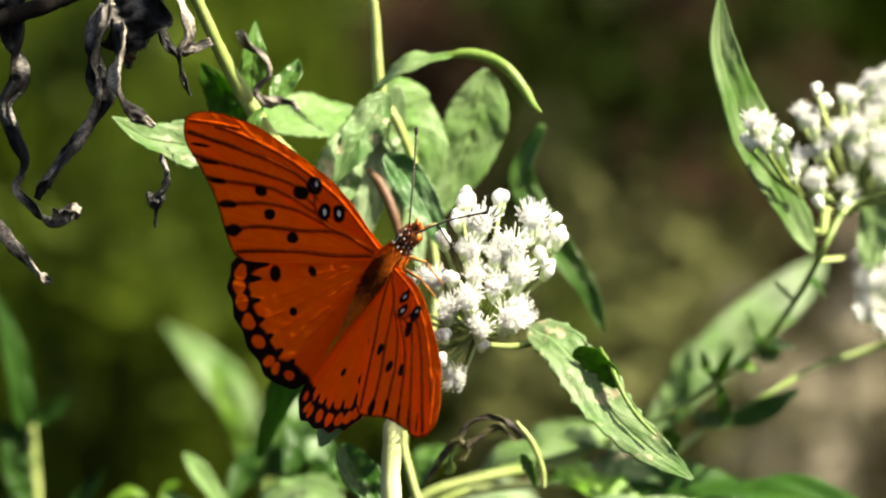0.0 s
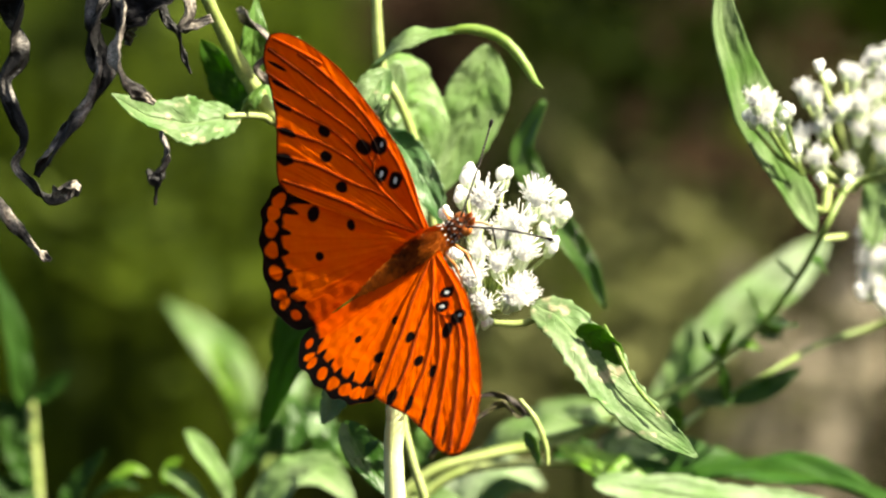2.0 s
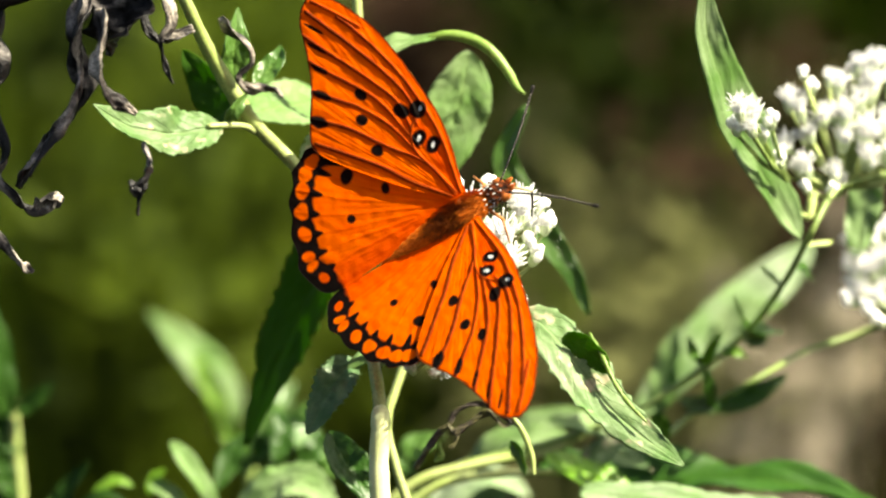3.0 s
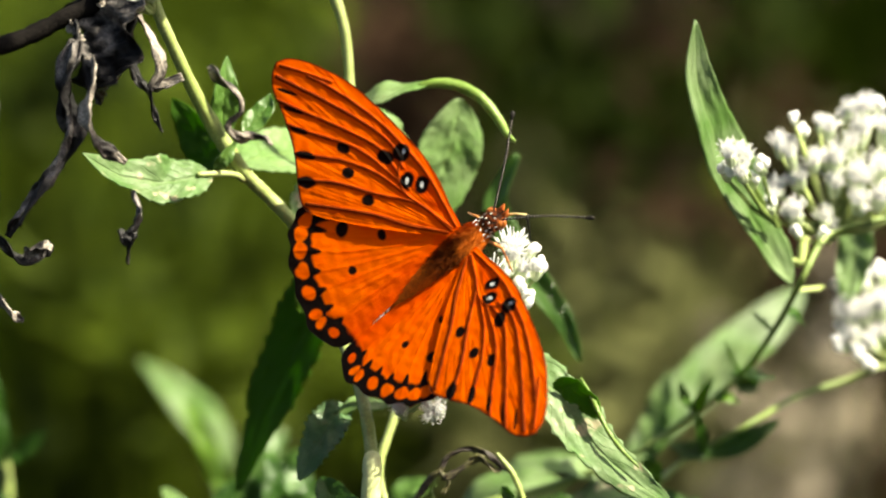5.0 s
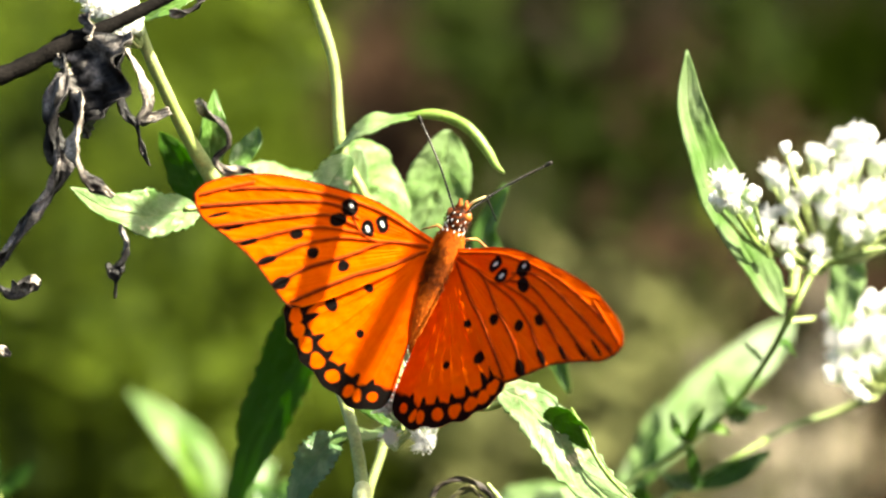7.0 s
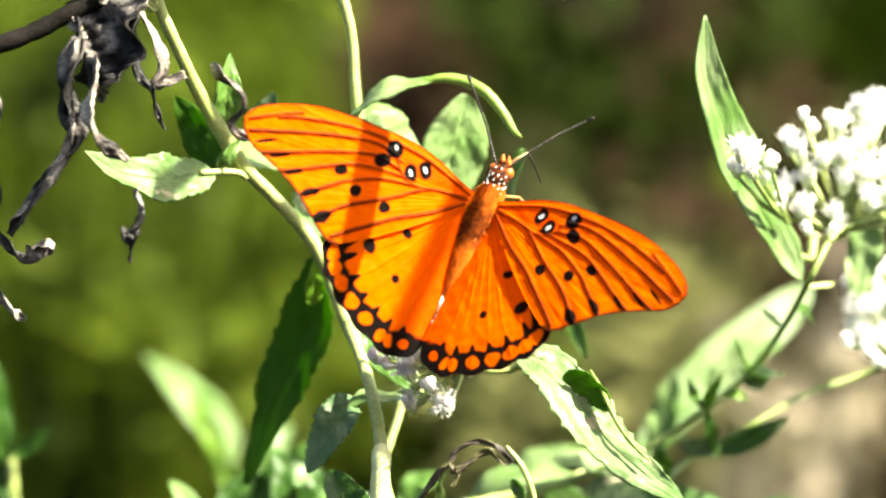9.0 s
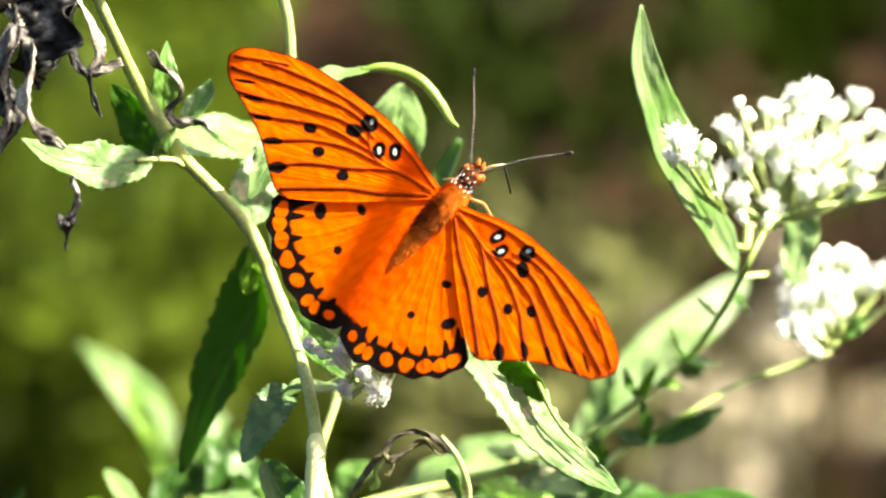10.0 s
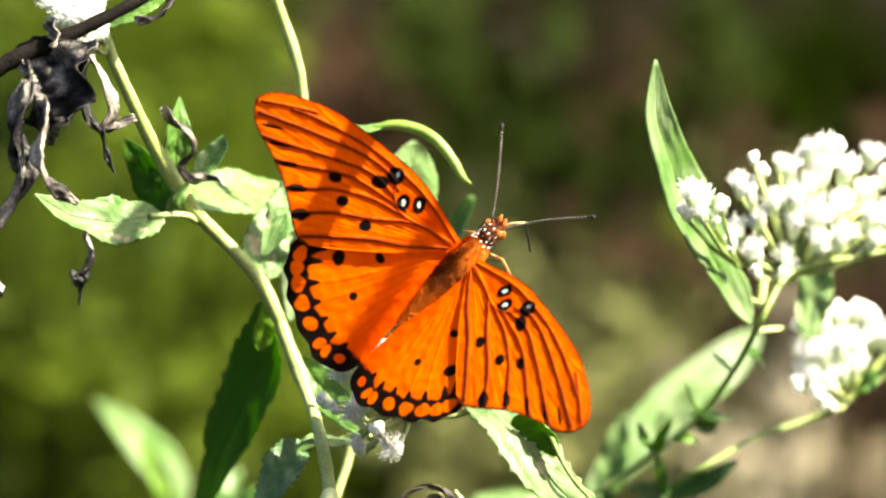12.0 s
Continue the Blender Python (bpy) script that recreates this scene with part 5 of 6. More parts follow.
def streaks(u, v):
    """Fine rays of scales that fan out from the wing's root."""
    a, r = np.arctan2(v + 1.5, u + 1.0), np.hypot(u, v)
    return (np.sin(a * 88 + 1.6 * np.sin(a * 31) + 0.25 * r) + np.sin(a * 161 + 2.1 * np.sin(a * 47 + 1) - 0.18 * r)) / 2 * soft(r, 3, 9)


def hind_pattern(u, v):
    dark, white, deep = np.zeros(u.shape), np.zeros(u.shape), np.zeros(u.shape)
    g = grain(u, v, 2.2, 0.9)
    rim = HW_REAR[4:] + [(20.2, -18.0)]
    d, s = seg_dist(u, v, rim, 60)
    band = 4.0 + 0.35 * g
    spikes = np.zeros(u.shape)
    for k, pts in enumerate(HIND_VEINS):
        e, t = seg_dist(u, v, pts)
        spikes = np.maximum(spikes, soft(-e, -0.75, 0.0) * soft(t, 0.62, 0.98))
        deep = np.maximum(deep, 0.22 * soft(-e, -0.7, 0.0))
    dark = soft(-d + 3.6 * spikes, -band - 0.25, -band + 0.45)
    q = spline(rim, 121)
    for f, ru, rv in ((0.93, 0.95, 0.8), (0.815, 1.22, 1.05), (0.69, 1.3, 1.15), (0.56, 1.3, 1.15), (0.43, 1.28, 1.15), (0.30, 1.2, 1.1), (0.19, 0.85, 1.05), (0.10, 0.7, 1.1), (0.03, 0.9, 0.8)):
        i = int(f * 120)
        along = q[min(i + 2, 120)] - q[max(i - 2, 0)]
        along = along / np.hypot(*along)
        c = q[i] + 1.95 * np.array((-along[1], along[0]))
        turn = math.atan2(along[1], along[0])
        dark *= soft(oval(u, v, c[0], c[1], ru, rv, turn) + 0.16 * g, 0.85, 1.15)
    for cu, cv, ru, rv, tn in ((13.4, -16.0, 1.35, 1.0, 0.85), (8.4, -11.5, 0.95, 0.7, 0.3), (7.05, -18.9, 0.72, 0.68, 0)):
        dark = np.maximum(dark, soft(-oval(u, v, cu, cv, ru, rv, tn) + 0.12 * g, -1.2, -0.85))
    dark = np.maximum(dark, 0.9 * soft(-d, -0.35, -0.05))
    deep += 0.75 * soft(-u, -3.5, -0.3) + 0.14 * grain(u, v, 4.2, 2.0) + 0.2 * streaks(u, v)
    return dark, white, deep


def under_pattern(u, v, hind):
    """Brown under side with silvery patches."""
    sil = np.zeros(u.shape)
    spots = [(16, -20, 2.4, 1.0), (12.5, -23, 2.4, 1.0), (9, -25, 2.4, 1.0), (5, -26.5, 2.2, 1.0), (13, -14, 2.6, 1.1), (9.5, -17, 2.4, 1.1), (6, -20, 2.6, 1.0), (6, -10, 2.6, 1.0), (3, -14, 2.8, 1.0)] if hind else \
            [(37, -6.5, 2.2, 0.8), (34, -8.6, 2.2, 0.8), (30.5, -5, 2.0, 0.9), (16.3, -0.5, 1.1, 0.9), (12, -2, 1.0, 0.9)]
    for cu, cv, ru, rv in spots:
        sil = np.maximum(sil, soft(-oval(u, v, cu, cv, ru, rv, -0.9), -1.15, -0.85))
    return sil


def wing_materials():
    m, n, l, p = material("wing_upper")
    at = n.new("ShaderNodeAttribute")
    at.attribute_name = "scales"
    sep = n.new("ShaderNodeSeparateColor")
    l.new(at.outputs["Color"], sep.inputs[0])
    obj = n.new("ShaderNodeTexCoord").outputs["Object"]
    fine, mid = noise_tex(n, l, 5200, 3, obj), noise_tex(n, l, 420, 4, obj)
    c = mix_rgb(n, l, ramp(n, l, mid, 0.3, 0.7), (0.70, 0.094, 0.0005), (0.78, 0.134, 0.0008))
    c = mix_rgb(n, l, sep.outputs[2], c, (0.60, 0.052, 0.0008))
    c = mix_rgb(n, l, math_node(n, l, "MULTIPLY", ramp(n, l, fine, 0.4, 0.8), 0.35), c, (0.60, 0.060, 0.0008))
    c = mix_rgb(n, l, sep.outputs[0], c, (0.004, 0.003, 0.0025))
    c = mix_rgb(n, l, sep.outputs[1], c, (0.80, 0.80, 0.78))
    l.new(c, p.inputs["Base Color"])
    p.inputs["Roughness"].default_value = 0.62
    p.inputs["Specular IOR Level"].default_value = 0.03
    bump(n, l, math_node(n, l, "ADD", fine, math_node(n, l, "MULTIPLY", mid, 1.5)), 0.00015, p, 0.6)
    glow = mix_rgb(n, l, sep.outputs[0], (0.92, 0.070, 0.006), (0.02, 0.004, 0.002))
    translucent(n, l, p, glow, 0.38)
    m2, n, l, p = material("wing_under")
    at = n.new("ShaderNodeAttribute")
    at.attribute_name = "scales"
    sep = n.new("ShaderNodeSeparateColor")
    l.new(at.outputs["Color"], sep.inputs[0])
    obj = n.new("ShaderNodeTexCoord").outputs["Object"]
    mid = noise_tex(n, l, 500, 4, obj)
    c = mix_rgb(n, l, ramp(n, l, mid, 0.3, 0.7), (0.17, 0.045, 0.007), (0.27, 0.080, 0.012))
    c = mix_rgb(n, l, sep.outputs[0], c, (0.04, 0.02, 0.012))
    c = mix_rgb(n, l, sep.outputs[1], c, (0.75, 0.70, 0.55))
    l.new(c, p.inputs["Base Color"])
    p.inputs["Roughness"].default_value = 0.6
    p.inputs["Specular IOR Level"].default_value = 0.1
    bump(n, l, mid, 0.0001, p)
    translucent(n, l, p, (0.92, 0.25, 0.045), 0.55)
    return m, m2


WING_UP, WING_DOWN = wing_materials()


def wing(name, side, lead, rear, pattern, hind, ns, nc, label):
    """A wing blade: side -1 is the animal's left. Upper and lower skins with their own scale pattern, closed at the rim."""
    a, b = spline(lead, ns), spline(rear, ns)
    f = np.linspace(0, 1, nc)[None, :]
    u = a[:, :1] * (1 - f) + b[:, :1] * f
    v = a[:, 1:] * (1 - f) + b[:, 1:] * f
    if hind:
        # scalloped outer rim
        s = np.linspace(0, 1, ns)[:, None]
        amp = 0.35 * np.sin(s * 46) * f ** 8 * soft(s, 0.3, 0.45)
        u, v = u + amp * 0.5, v - amp * 0.7
    dark, white, deep = pattern(u, v)
    veins = np.zeros(u.shape)
    for q in (HIND_VEINS if hind else [r[0] for r in FORE_VEINS]):
        d, _ = seg_dist(u, v, q)
        veins = np.maximum(veins, soft(-d, -0.45, 0.0))
    bend = -0.0009 * u * u + (0.0 if hind else 0.12) * veins + 0.05 * grain(u, v, 1.9, 3.0) + (0.015 if hind else 0.035) * streaks(u, v) + 0.07 * np.sin(v * 0.55 + u * 0.12) * soft(u, 2, 14) + (0.05 if hind else 0.10) * veins - (0.35 if hind else 0.0)
    if not hind:
        bend = bend + 0.25 * soft(u, 0, 8)
    thick = 0.10
    top = np.stack([side * u, v, bend], -1).reshape(-1, 3)
    low = np.stack([side * u, v, bend - thick], -1).reshape(-1, 3)
    N = ns * nc
    i, j = np.meshgrid(np.arange(ns - 1), np.arange(nc - 1), indexing="ij")
    k = (i * nc + j).ravel()
    quad = np.stack([k, k + 1, k + nc + 1, k + nc], 1)
    if side > 0:
        quad = quad[:, ::-1]
    rim = [r * nc for r in range(ns)] + [(ns - 1) * nc + c for c in range(1, nc)] + [r * nc + nc - 1 for r in range(ns - 2, -1, -1)] + list(range(nc - 2, 0, -1))
    rim = np.array(rim)
    nxt = np.roll(rim, -1)
    wall = np.stack([rim, nxt, nxt + N, rim + N], 1)
    if side < 0:
        wall = wall[:, ::-1]
    faces = np.vstack([quad[:, ::-1], quad + N, wall[:, ::-1]])
    me = bpy.data.meshes.new(name)
    me.from_pydata((np.vstack([top, low]) * MM).tolist(), [], faces.tolist())
    col = me.color_attributes.new("scales", "FLOAT_COLOR", "POINT")
    up = np.stack([dark, white, np.clip(deep, 0, 1), np.ones_like(dark)], -1).reshape(-1, 4)
    sil = under_pattern(u, v, hind)
    dn = np.stack([veins, sil, np.zeros_like(sil), np.ones_like(sil)], -1).reshape(-1, 4)
    col.data.foreach_set("color", np.vstack([up, dn]).astype(np.float32).ravel())
    me.materials.append(WING_UP)
    me.materials.append(WING_DOWN)
    idx = np.zeros(len(faces), np.int32)
    idx[len(quad):2 * len(quad)] = 1
    me.polygons.foreach_set("material_index", idx)
    me.polygons.foreach_set("use_smooth", [True] * len(faces))
    ob = new(name, me)
    ob.parent = butterfly
    return tagged(ob, label)


fore_left = wing("forewing", -1, FORE_EDGE, HIND_SIDE, fore_pattern, False, 300, 130, "orange forewing with dark veins and white-centred black spots")
fore_right = wing("forewing", 1, FORE_EDGE, HIND_SIDE, fore_pattern, False, 300, 130, "orange forewing with dark veins and white-centred black spots")
hind_left = wing("hindwing", -1, HW_LEAD, HW_REAR, hind_pattern, True, 220, 130, "orange hindwing with a black chain-patterned border")
hind_right = wing("hindwing", 1, HW_LEAD, HW_REAR, hind_pattern, True, 220, 130, "orange hindwing with a black chain-patterned border")

FUR = plain_material("fur_rust", (0.30, 0.060, 0.004), (0.56, 0.125, 0.007), 0.8, 900, 0.0004, 0.0, 4000, 0.08)
FUR_DARK = plain_material("fur_brown", (0.075, 0.015, 0.002), (0.26, 0.050, 0.004), 0.8, 900, 0.0004, 0.0, 4000, 0.08)
BELLY = plain_material("abdomen_orange", (0.36, 0.068, 0.003), (0.60, 0.125, 0.005), 0.7, 700, 0.0003, 0.0, 3000, 0.08)
BLACK = plain_material("horn_black", (0.006, 0.005, 0.0045), (0.014, 0.011, 0.009), 0.5, 900, 0.0001, gloss=0.15)
PALE = plain_material("scale_white", (0.78, 0.74, 0.68), (0.84, 0.82, 0.78), 0.6, 900, 0.0001)
BAND_PALE = plain_material("band_cream", (0.24, 0.22, 0.19), (0.34, 0.31, 0.27), 0.6, 900, 0.0001)
EYE = plain_material("eye_amber", (0.34, 0.085, 0.012), (0.50, 0.15, 0.02), 0.3, 900, 0.00005)
PALP = plain_material("palp_orange", (0.36, 0.070, 0.006), (0.55, 0.14, 0.012), 0.7, 900, 0.0002)
TAN = plain_material("tube_tan", (0.50, 0.38, 0.16), (0.62, 0.50, 0.26), 0.5, 900, 0.0001)
LEG = plain_material("leg_orange", (0.42, 0.15, 0.03), (0.55, 0.22, 0.05), 0.55, 900, 0.0001)


def bpart(name, bm, mat, label="", parent=None):
    me = bpy.data.meshes.new(name)
    bm.to_mesh(me)
    bm.free()
    me.polygons.foreach_set("use_smooth", [True] * len(me.polygons))
    for k in (mat if isinstance(mat, tuple) else (mat,)):
        me.materials.append(k)
    ob = new(name, me)
    ob.parent = parent or butterfly
    return tagged(ob, label)


def turned(bm, rows, seg=20, ax=0.0):
    """A lathe along y: rows of (y, half width, half height, z) in mm."""
    tube_rings = []
    for y, w, h, z in rows:
        tube_rings.append([bm.verts.new((math.cos(a) * w * MM, y * MM, (z + math.sin(a) * h) * MM)) for a in (2 * math.pi * k / seg for k in range(seg))])
    for a, b in zip(tube_rings, tube_rings[1:]):
        for k in range(seg):
            bm.faces.new((a[k], b[k], b[(k + 1) % seg], a[(k + 1) % seg]))
    bm.faces.new(tube_rings[0])
    bm.faces.new(tube_rings[-1][::-1])
    bmesh.ops.recalc_face_normals(bm, faces=bm.faces[:])


def hairs(bm, rnd, count, rows, length, back):
    """Short hairs on a lathe body."""
    for _ in range(count):
        s = rnd.random() * (len(rows) - 1.001)
        i, f = int(s), s - int(s)
        y, w, h, z = (rows[i][c] * (1 - f) + rows[i + 1][c] * f for c in range(4))
        a = rnd.uniform(-0.3, math.pi + 0.3)
        p = Vector((math.cos(a) * w, y, z + math.sin(a) * h)) * MM
        d = Vector((math.cos(a), back + rnd.uniform(-0.4, 0.4), math.sin(a) + rnd.uniform(-0.2, 0.2))).normalized()
        L = length * rnd.uniform(0.5, 1.2) * MM
        t = d.cross(Vector((0.1, 1, 0.3))).normalized() * 0.045 * MM
        va = [bm.verts.new(q) for q in (p + t, p - t, p + d * L * 0.6 - t * 0.6 + Vector((0, -0.15 * L, 0)), p + d * L + Vector((0, -0.5 * L, 0)))]
        bm.faces.new((va[0], va[1], va[2]))
        bm.faces.new((va[0], va[2], va[3]))


rnd = random.Random(12)
THORAX = [(-5.2, 0.9, 0.8, 0.3), (-4.4, 1.6, 1.5, 0.4), (-2.5, 2.0, 2.0, 0.4), (-0.5, 2.0, 2.0, 0.3), (1.0, 1.7, 1.7, 0.2), (2.0, 1.2, 1.2, 0.1), (2.5, 0.8, 0.8, 0.1)]
bm = bmesh.new()
turned(bm, THORAX, 24)
hairs(bm, rnd, 2400, THORAX, 1.0, -0.5)
bpart("thorax", bm, FUR, "furry rust-orange thorax")
DORSAL = [(-0.6, 0.7, 1.2, 0.75), (-1.8, 1.5, 1.75, 0.6), (-3.6, 2.1, 2.0, 0.35), (-5.4, 2.2, 2.05, 0.1), (-7.0, 1.9, 2.0, 0.0), (-8.6, 1.3, 1.7, 0.0), (-9.6, 0.5, 1.2, 0.0)]
bm = bmesh.new()
turned(bm, DORSAL, 24)
hairs(bm, rnd, 1800, DORSAL, 0.9, -0.7)
bpart("dorsal_fur", bm, FUR_DARK, "dark brown fur on the back")
ABD = [(-4.4, 0.9, 0.9, -0.1)] + [(-5 - 1.75 * k + 1.75 * q, r * (1 if q < 0.7 else 0.93), r * (1 if q < 0.7 else 0.93), -0.25 - 0.05 * k) for k, r in enumerate((1.75, 2.1, 2.25, 2.2, 2.0, 1.65, 1.3, 0.85)) for q in (0.45, 0.0)] + [(-18.9, 0.15, 0.15, -0.65)]
ABD = sorted(ABD, key=lambda r: -r[0])
bm = bmesh.new()
turned(bm, ABD, 20)
hairs(bm, rnd, 500, ABD, 0.45, -1.6)
bpart("abdomen", bm, BELLY, "orange ringed abdomen")
bm = bmesh.new()
HEADROWS = [(1.7, 1.1, 1.1, 0.2), (2.4, 1.5, 1.35, 0.2), (3.4, 1.7, 1.5, 0.2), (4.5, 1.6, 1.4, 0.15), (5.4, 1.1, 0.95, 0.0), (6.0, 0.6, 0.55, -0.1), (6.2, 0.2, 0.2, -0.1)]
turned(bm, HEADROWS, 20)
hairs(bm, rnd, 500, HEADROWS, 0.7, 0.3)
HEAD_FUR = plain_material("head_black_brown", (0.020, 0.008, 0.004), (0.20, 0.040, 0.005), 0.7, 1500, 0.0003, 0.0, 5000, 0.1, lo=0.45, hi=0.6)
head = bpart("head", bm, HEAD_FUR, "brown head with white dots")
for sx in (-1, 1):
    bm = bmesh.new()
    ball(bm, (sx * 1.35 * MM, 4.6 * MM, 0.15 * MM), 0.95 * MM, Vector((0.85, 1, 1)), 3)
    bpart("eye", bm, EYE, "amber compound eye", head)
    bm = bmesh.new()
    tube(bm, [Vector((sx * 0.45, 5.2, -0.3)) * MM, Vector((sx * 0.6, 6.2, 0.2)) * MM, Vector((sx * 0.55, 7.1, 0.9)) * MM], [0.5 * MM, 0.48 * MM, 0.12 * MM], 8)
    bpart("palp", bm, PALP, "orange palp", head)
    # antenna: banded shaft and club
    shaft, club = bmesh.new(), bmesh.new()
    o, tip = Vector((sx * 0.5, 4.4, 0.7)) * MM, Vector((sx * 11.8, 17.45, 1.55)) * MM
    mid = (o + tip) / 2 + Vector((-sx * 0.35, 0.3, 0.35)) * MM
    q = spline([tuple(o), tuple(mid), tuple(tip)], 61)
    tube(shaft, q[:57], [0.18 * MM * (1.0 if k % 2 else 0.85) for k in range(57)], 6)
    ant = bpart("antenna", shaft, BLACK, "thin black antenna with pale bands", head)
    tube(club, q[55:], [0.18 * MM, 0.24 * MM, 0.32 * MM, 0.36 * MM, 0.32 * MM, 0.16 * MM], 8)
    bpart("antenna_club", club, BLACK, "dark antenna club", butterfly)
    rings = bmesh.new()
    for k in range(6, 56, 2):
        tube(rings, [q[k] * 0.9 + q[k + 1] * 0.1, q[k] * 0.6 + q[k + 1] * 0.4], [0.19 * MM] * 2, 6)
    bpart("antenna_bands", rings, BAND_PALE, "pale antenna bands", butterfly)
bm = bmesh.new()
for sx in (-1, 1):
    for x, y, z, r in ((0.0, 2.5, 1.6, 0.17), (0.5, 3.4, 1.7, 0.2), (0.55, 4.6, 1.6, 0.16), (1.1, 2.2, 1.3, 0.22), (1.15, 3.0, 1.4, 0.19), (1.5, 3.7, 0.9, 0.2), (1.6, 2.6, 0.75, 0.22), (0.6, 1.6, 1.9, 0.2), (1.4, 1.4, 1.45, 0.22), (1.75, 1.7, 0.7, 0.24), (1.9, 0.8, 1.0, 0.2), (1.7, 2.2, 0.0, 0.26), (1.75, 1.2, -0.3, 0.28)):
        ball(bm, (sx * x * MM, y * MM, z * MM), r * 0.85 * MM, Vector((0.8, 1.6, 0.7)), 1)
bpart("white_dots", bm, PALE, "white dots on neck and head")
bm = bmesh.new()
tube(bm, [Vector(w) * MM for w in ((0.1, 5.6, -0.6), (1.4, 7.4, -0.3), (3.0, 8.8, 0.1))], [0.22 * MM, 0.2 * MM, 0.17 * MM], 6)
tube(bm, [Vector(w) * MM for w in ((3.0, 8.8, 0.1), (3.7, 7.8, -1.8), (4.7, 6.0, -5.0))], [0.2 * MM, 0.18 * MM, 0.15 * MM], 6, 1)
bpart("proboscis", bm, (TAN, BLACK), "bent feeding tube")
for sx in (-1, 1):
    for y0, knee, foot in ((0.8, (3.4, 2.0, -2.6), (6.6, 0.6, -5.4)), (-1.4, (3.6, -1.0, -3.4), (5.4, -2.6, -7.4))):
        bm = bmesh.new()
        tube(bm, [Vector((sx * 0.9, y0, -1.1)) * MM, Vector((sx * knee[0], knee[1], knee[2])) * MM], [0.3 * MM, 0.24 * MM], 6)
        tube(bm, [Vector((sx * knee[0], knee[1], knee[2])) * MM, Vector((sx * foot[0], foot[1], foot[2])) * MM], [0.22 * MM, 0.12 * MM], 6)
        bpart("leg", bm, LEG, "thin orange leg")


def flap(side, raised, sweep=0.0):
    """A wing at its hinge, raised by degrees over the level and swept in its plane."""
    return pose(side * HINGE_X * MM, 0, HINGE_Z * MM, 0, -side * raised, 0) @ pose(0, 0, 0, 0, 0, side * sweep)


def swayed(base, x, y):
    """A plant pushed by the wind, in mm to the right and up."""
    return Matrix.Translation(base + (RIGHT * x + UP * y) * 0.001)


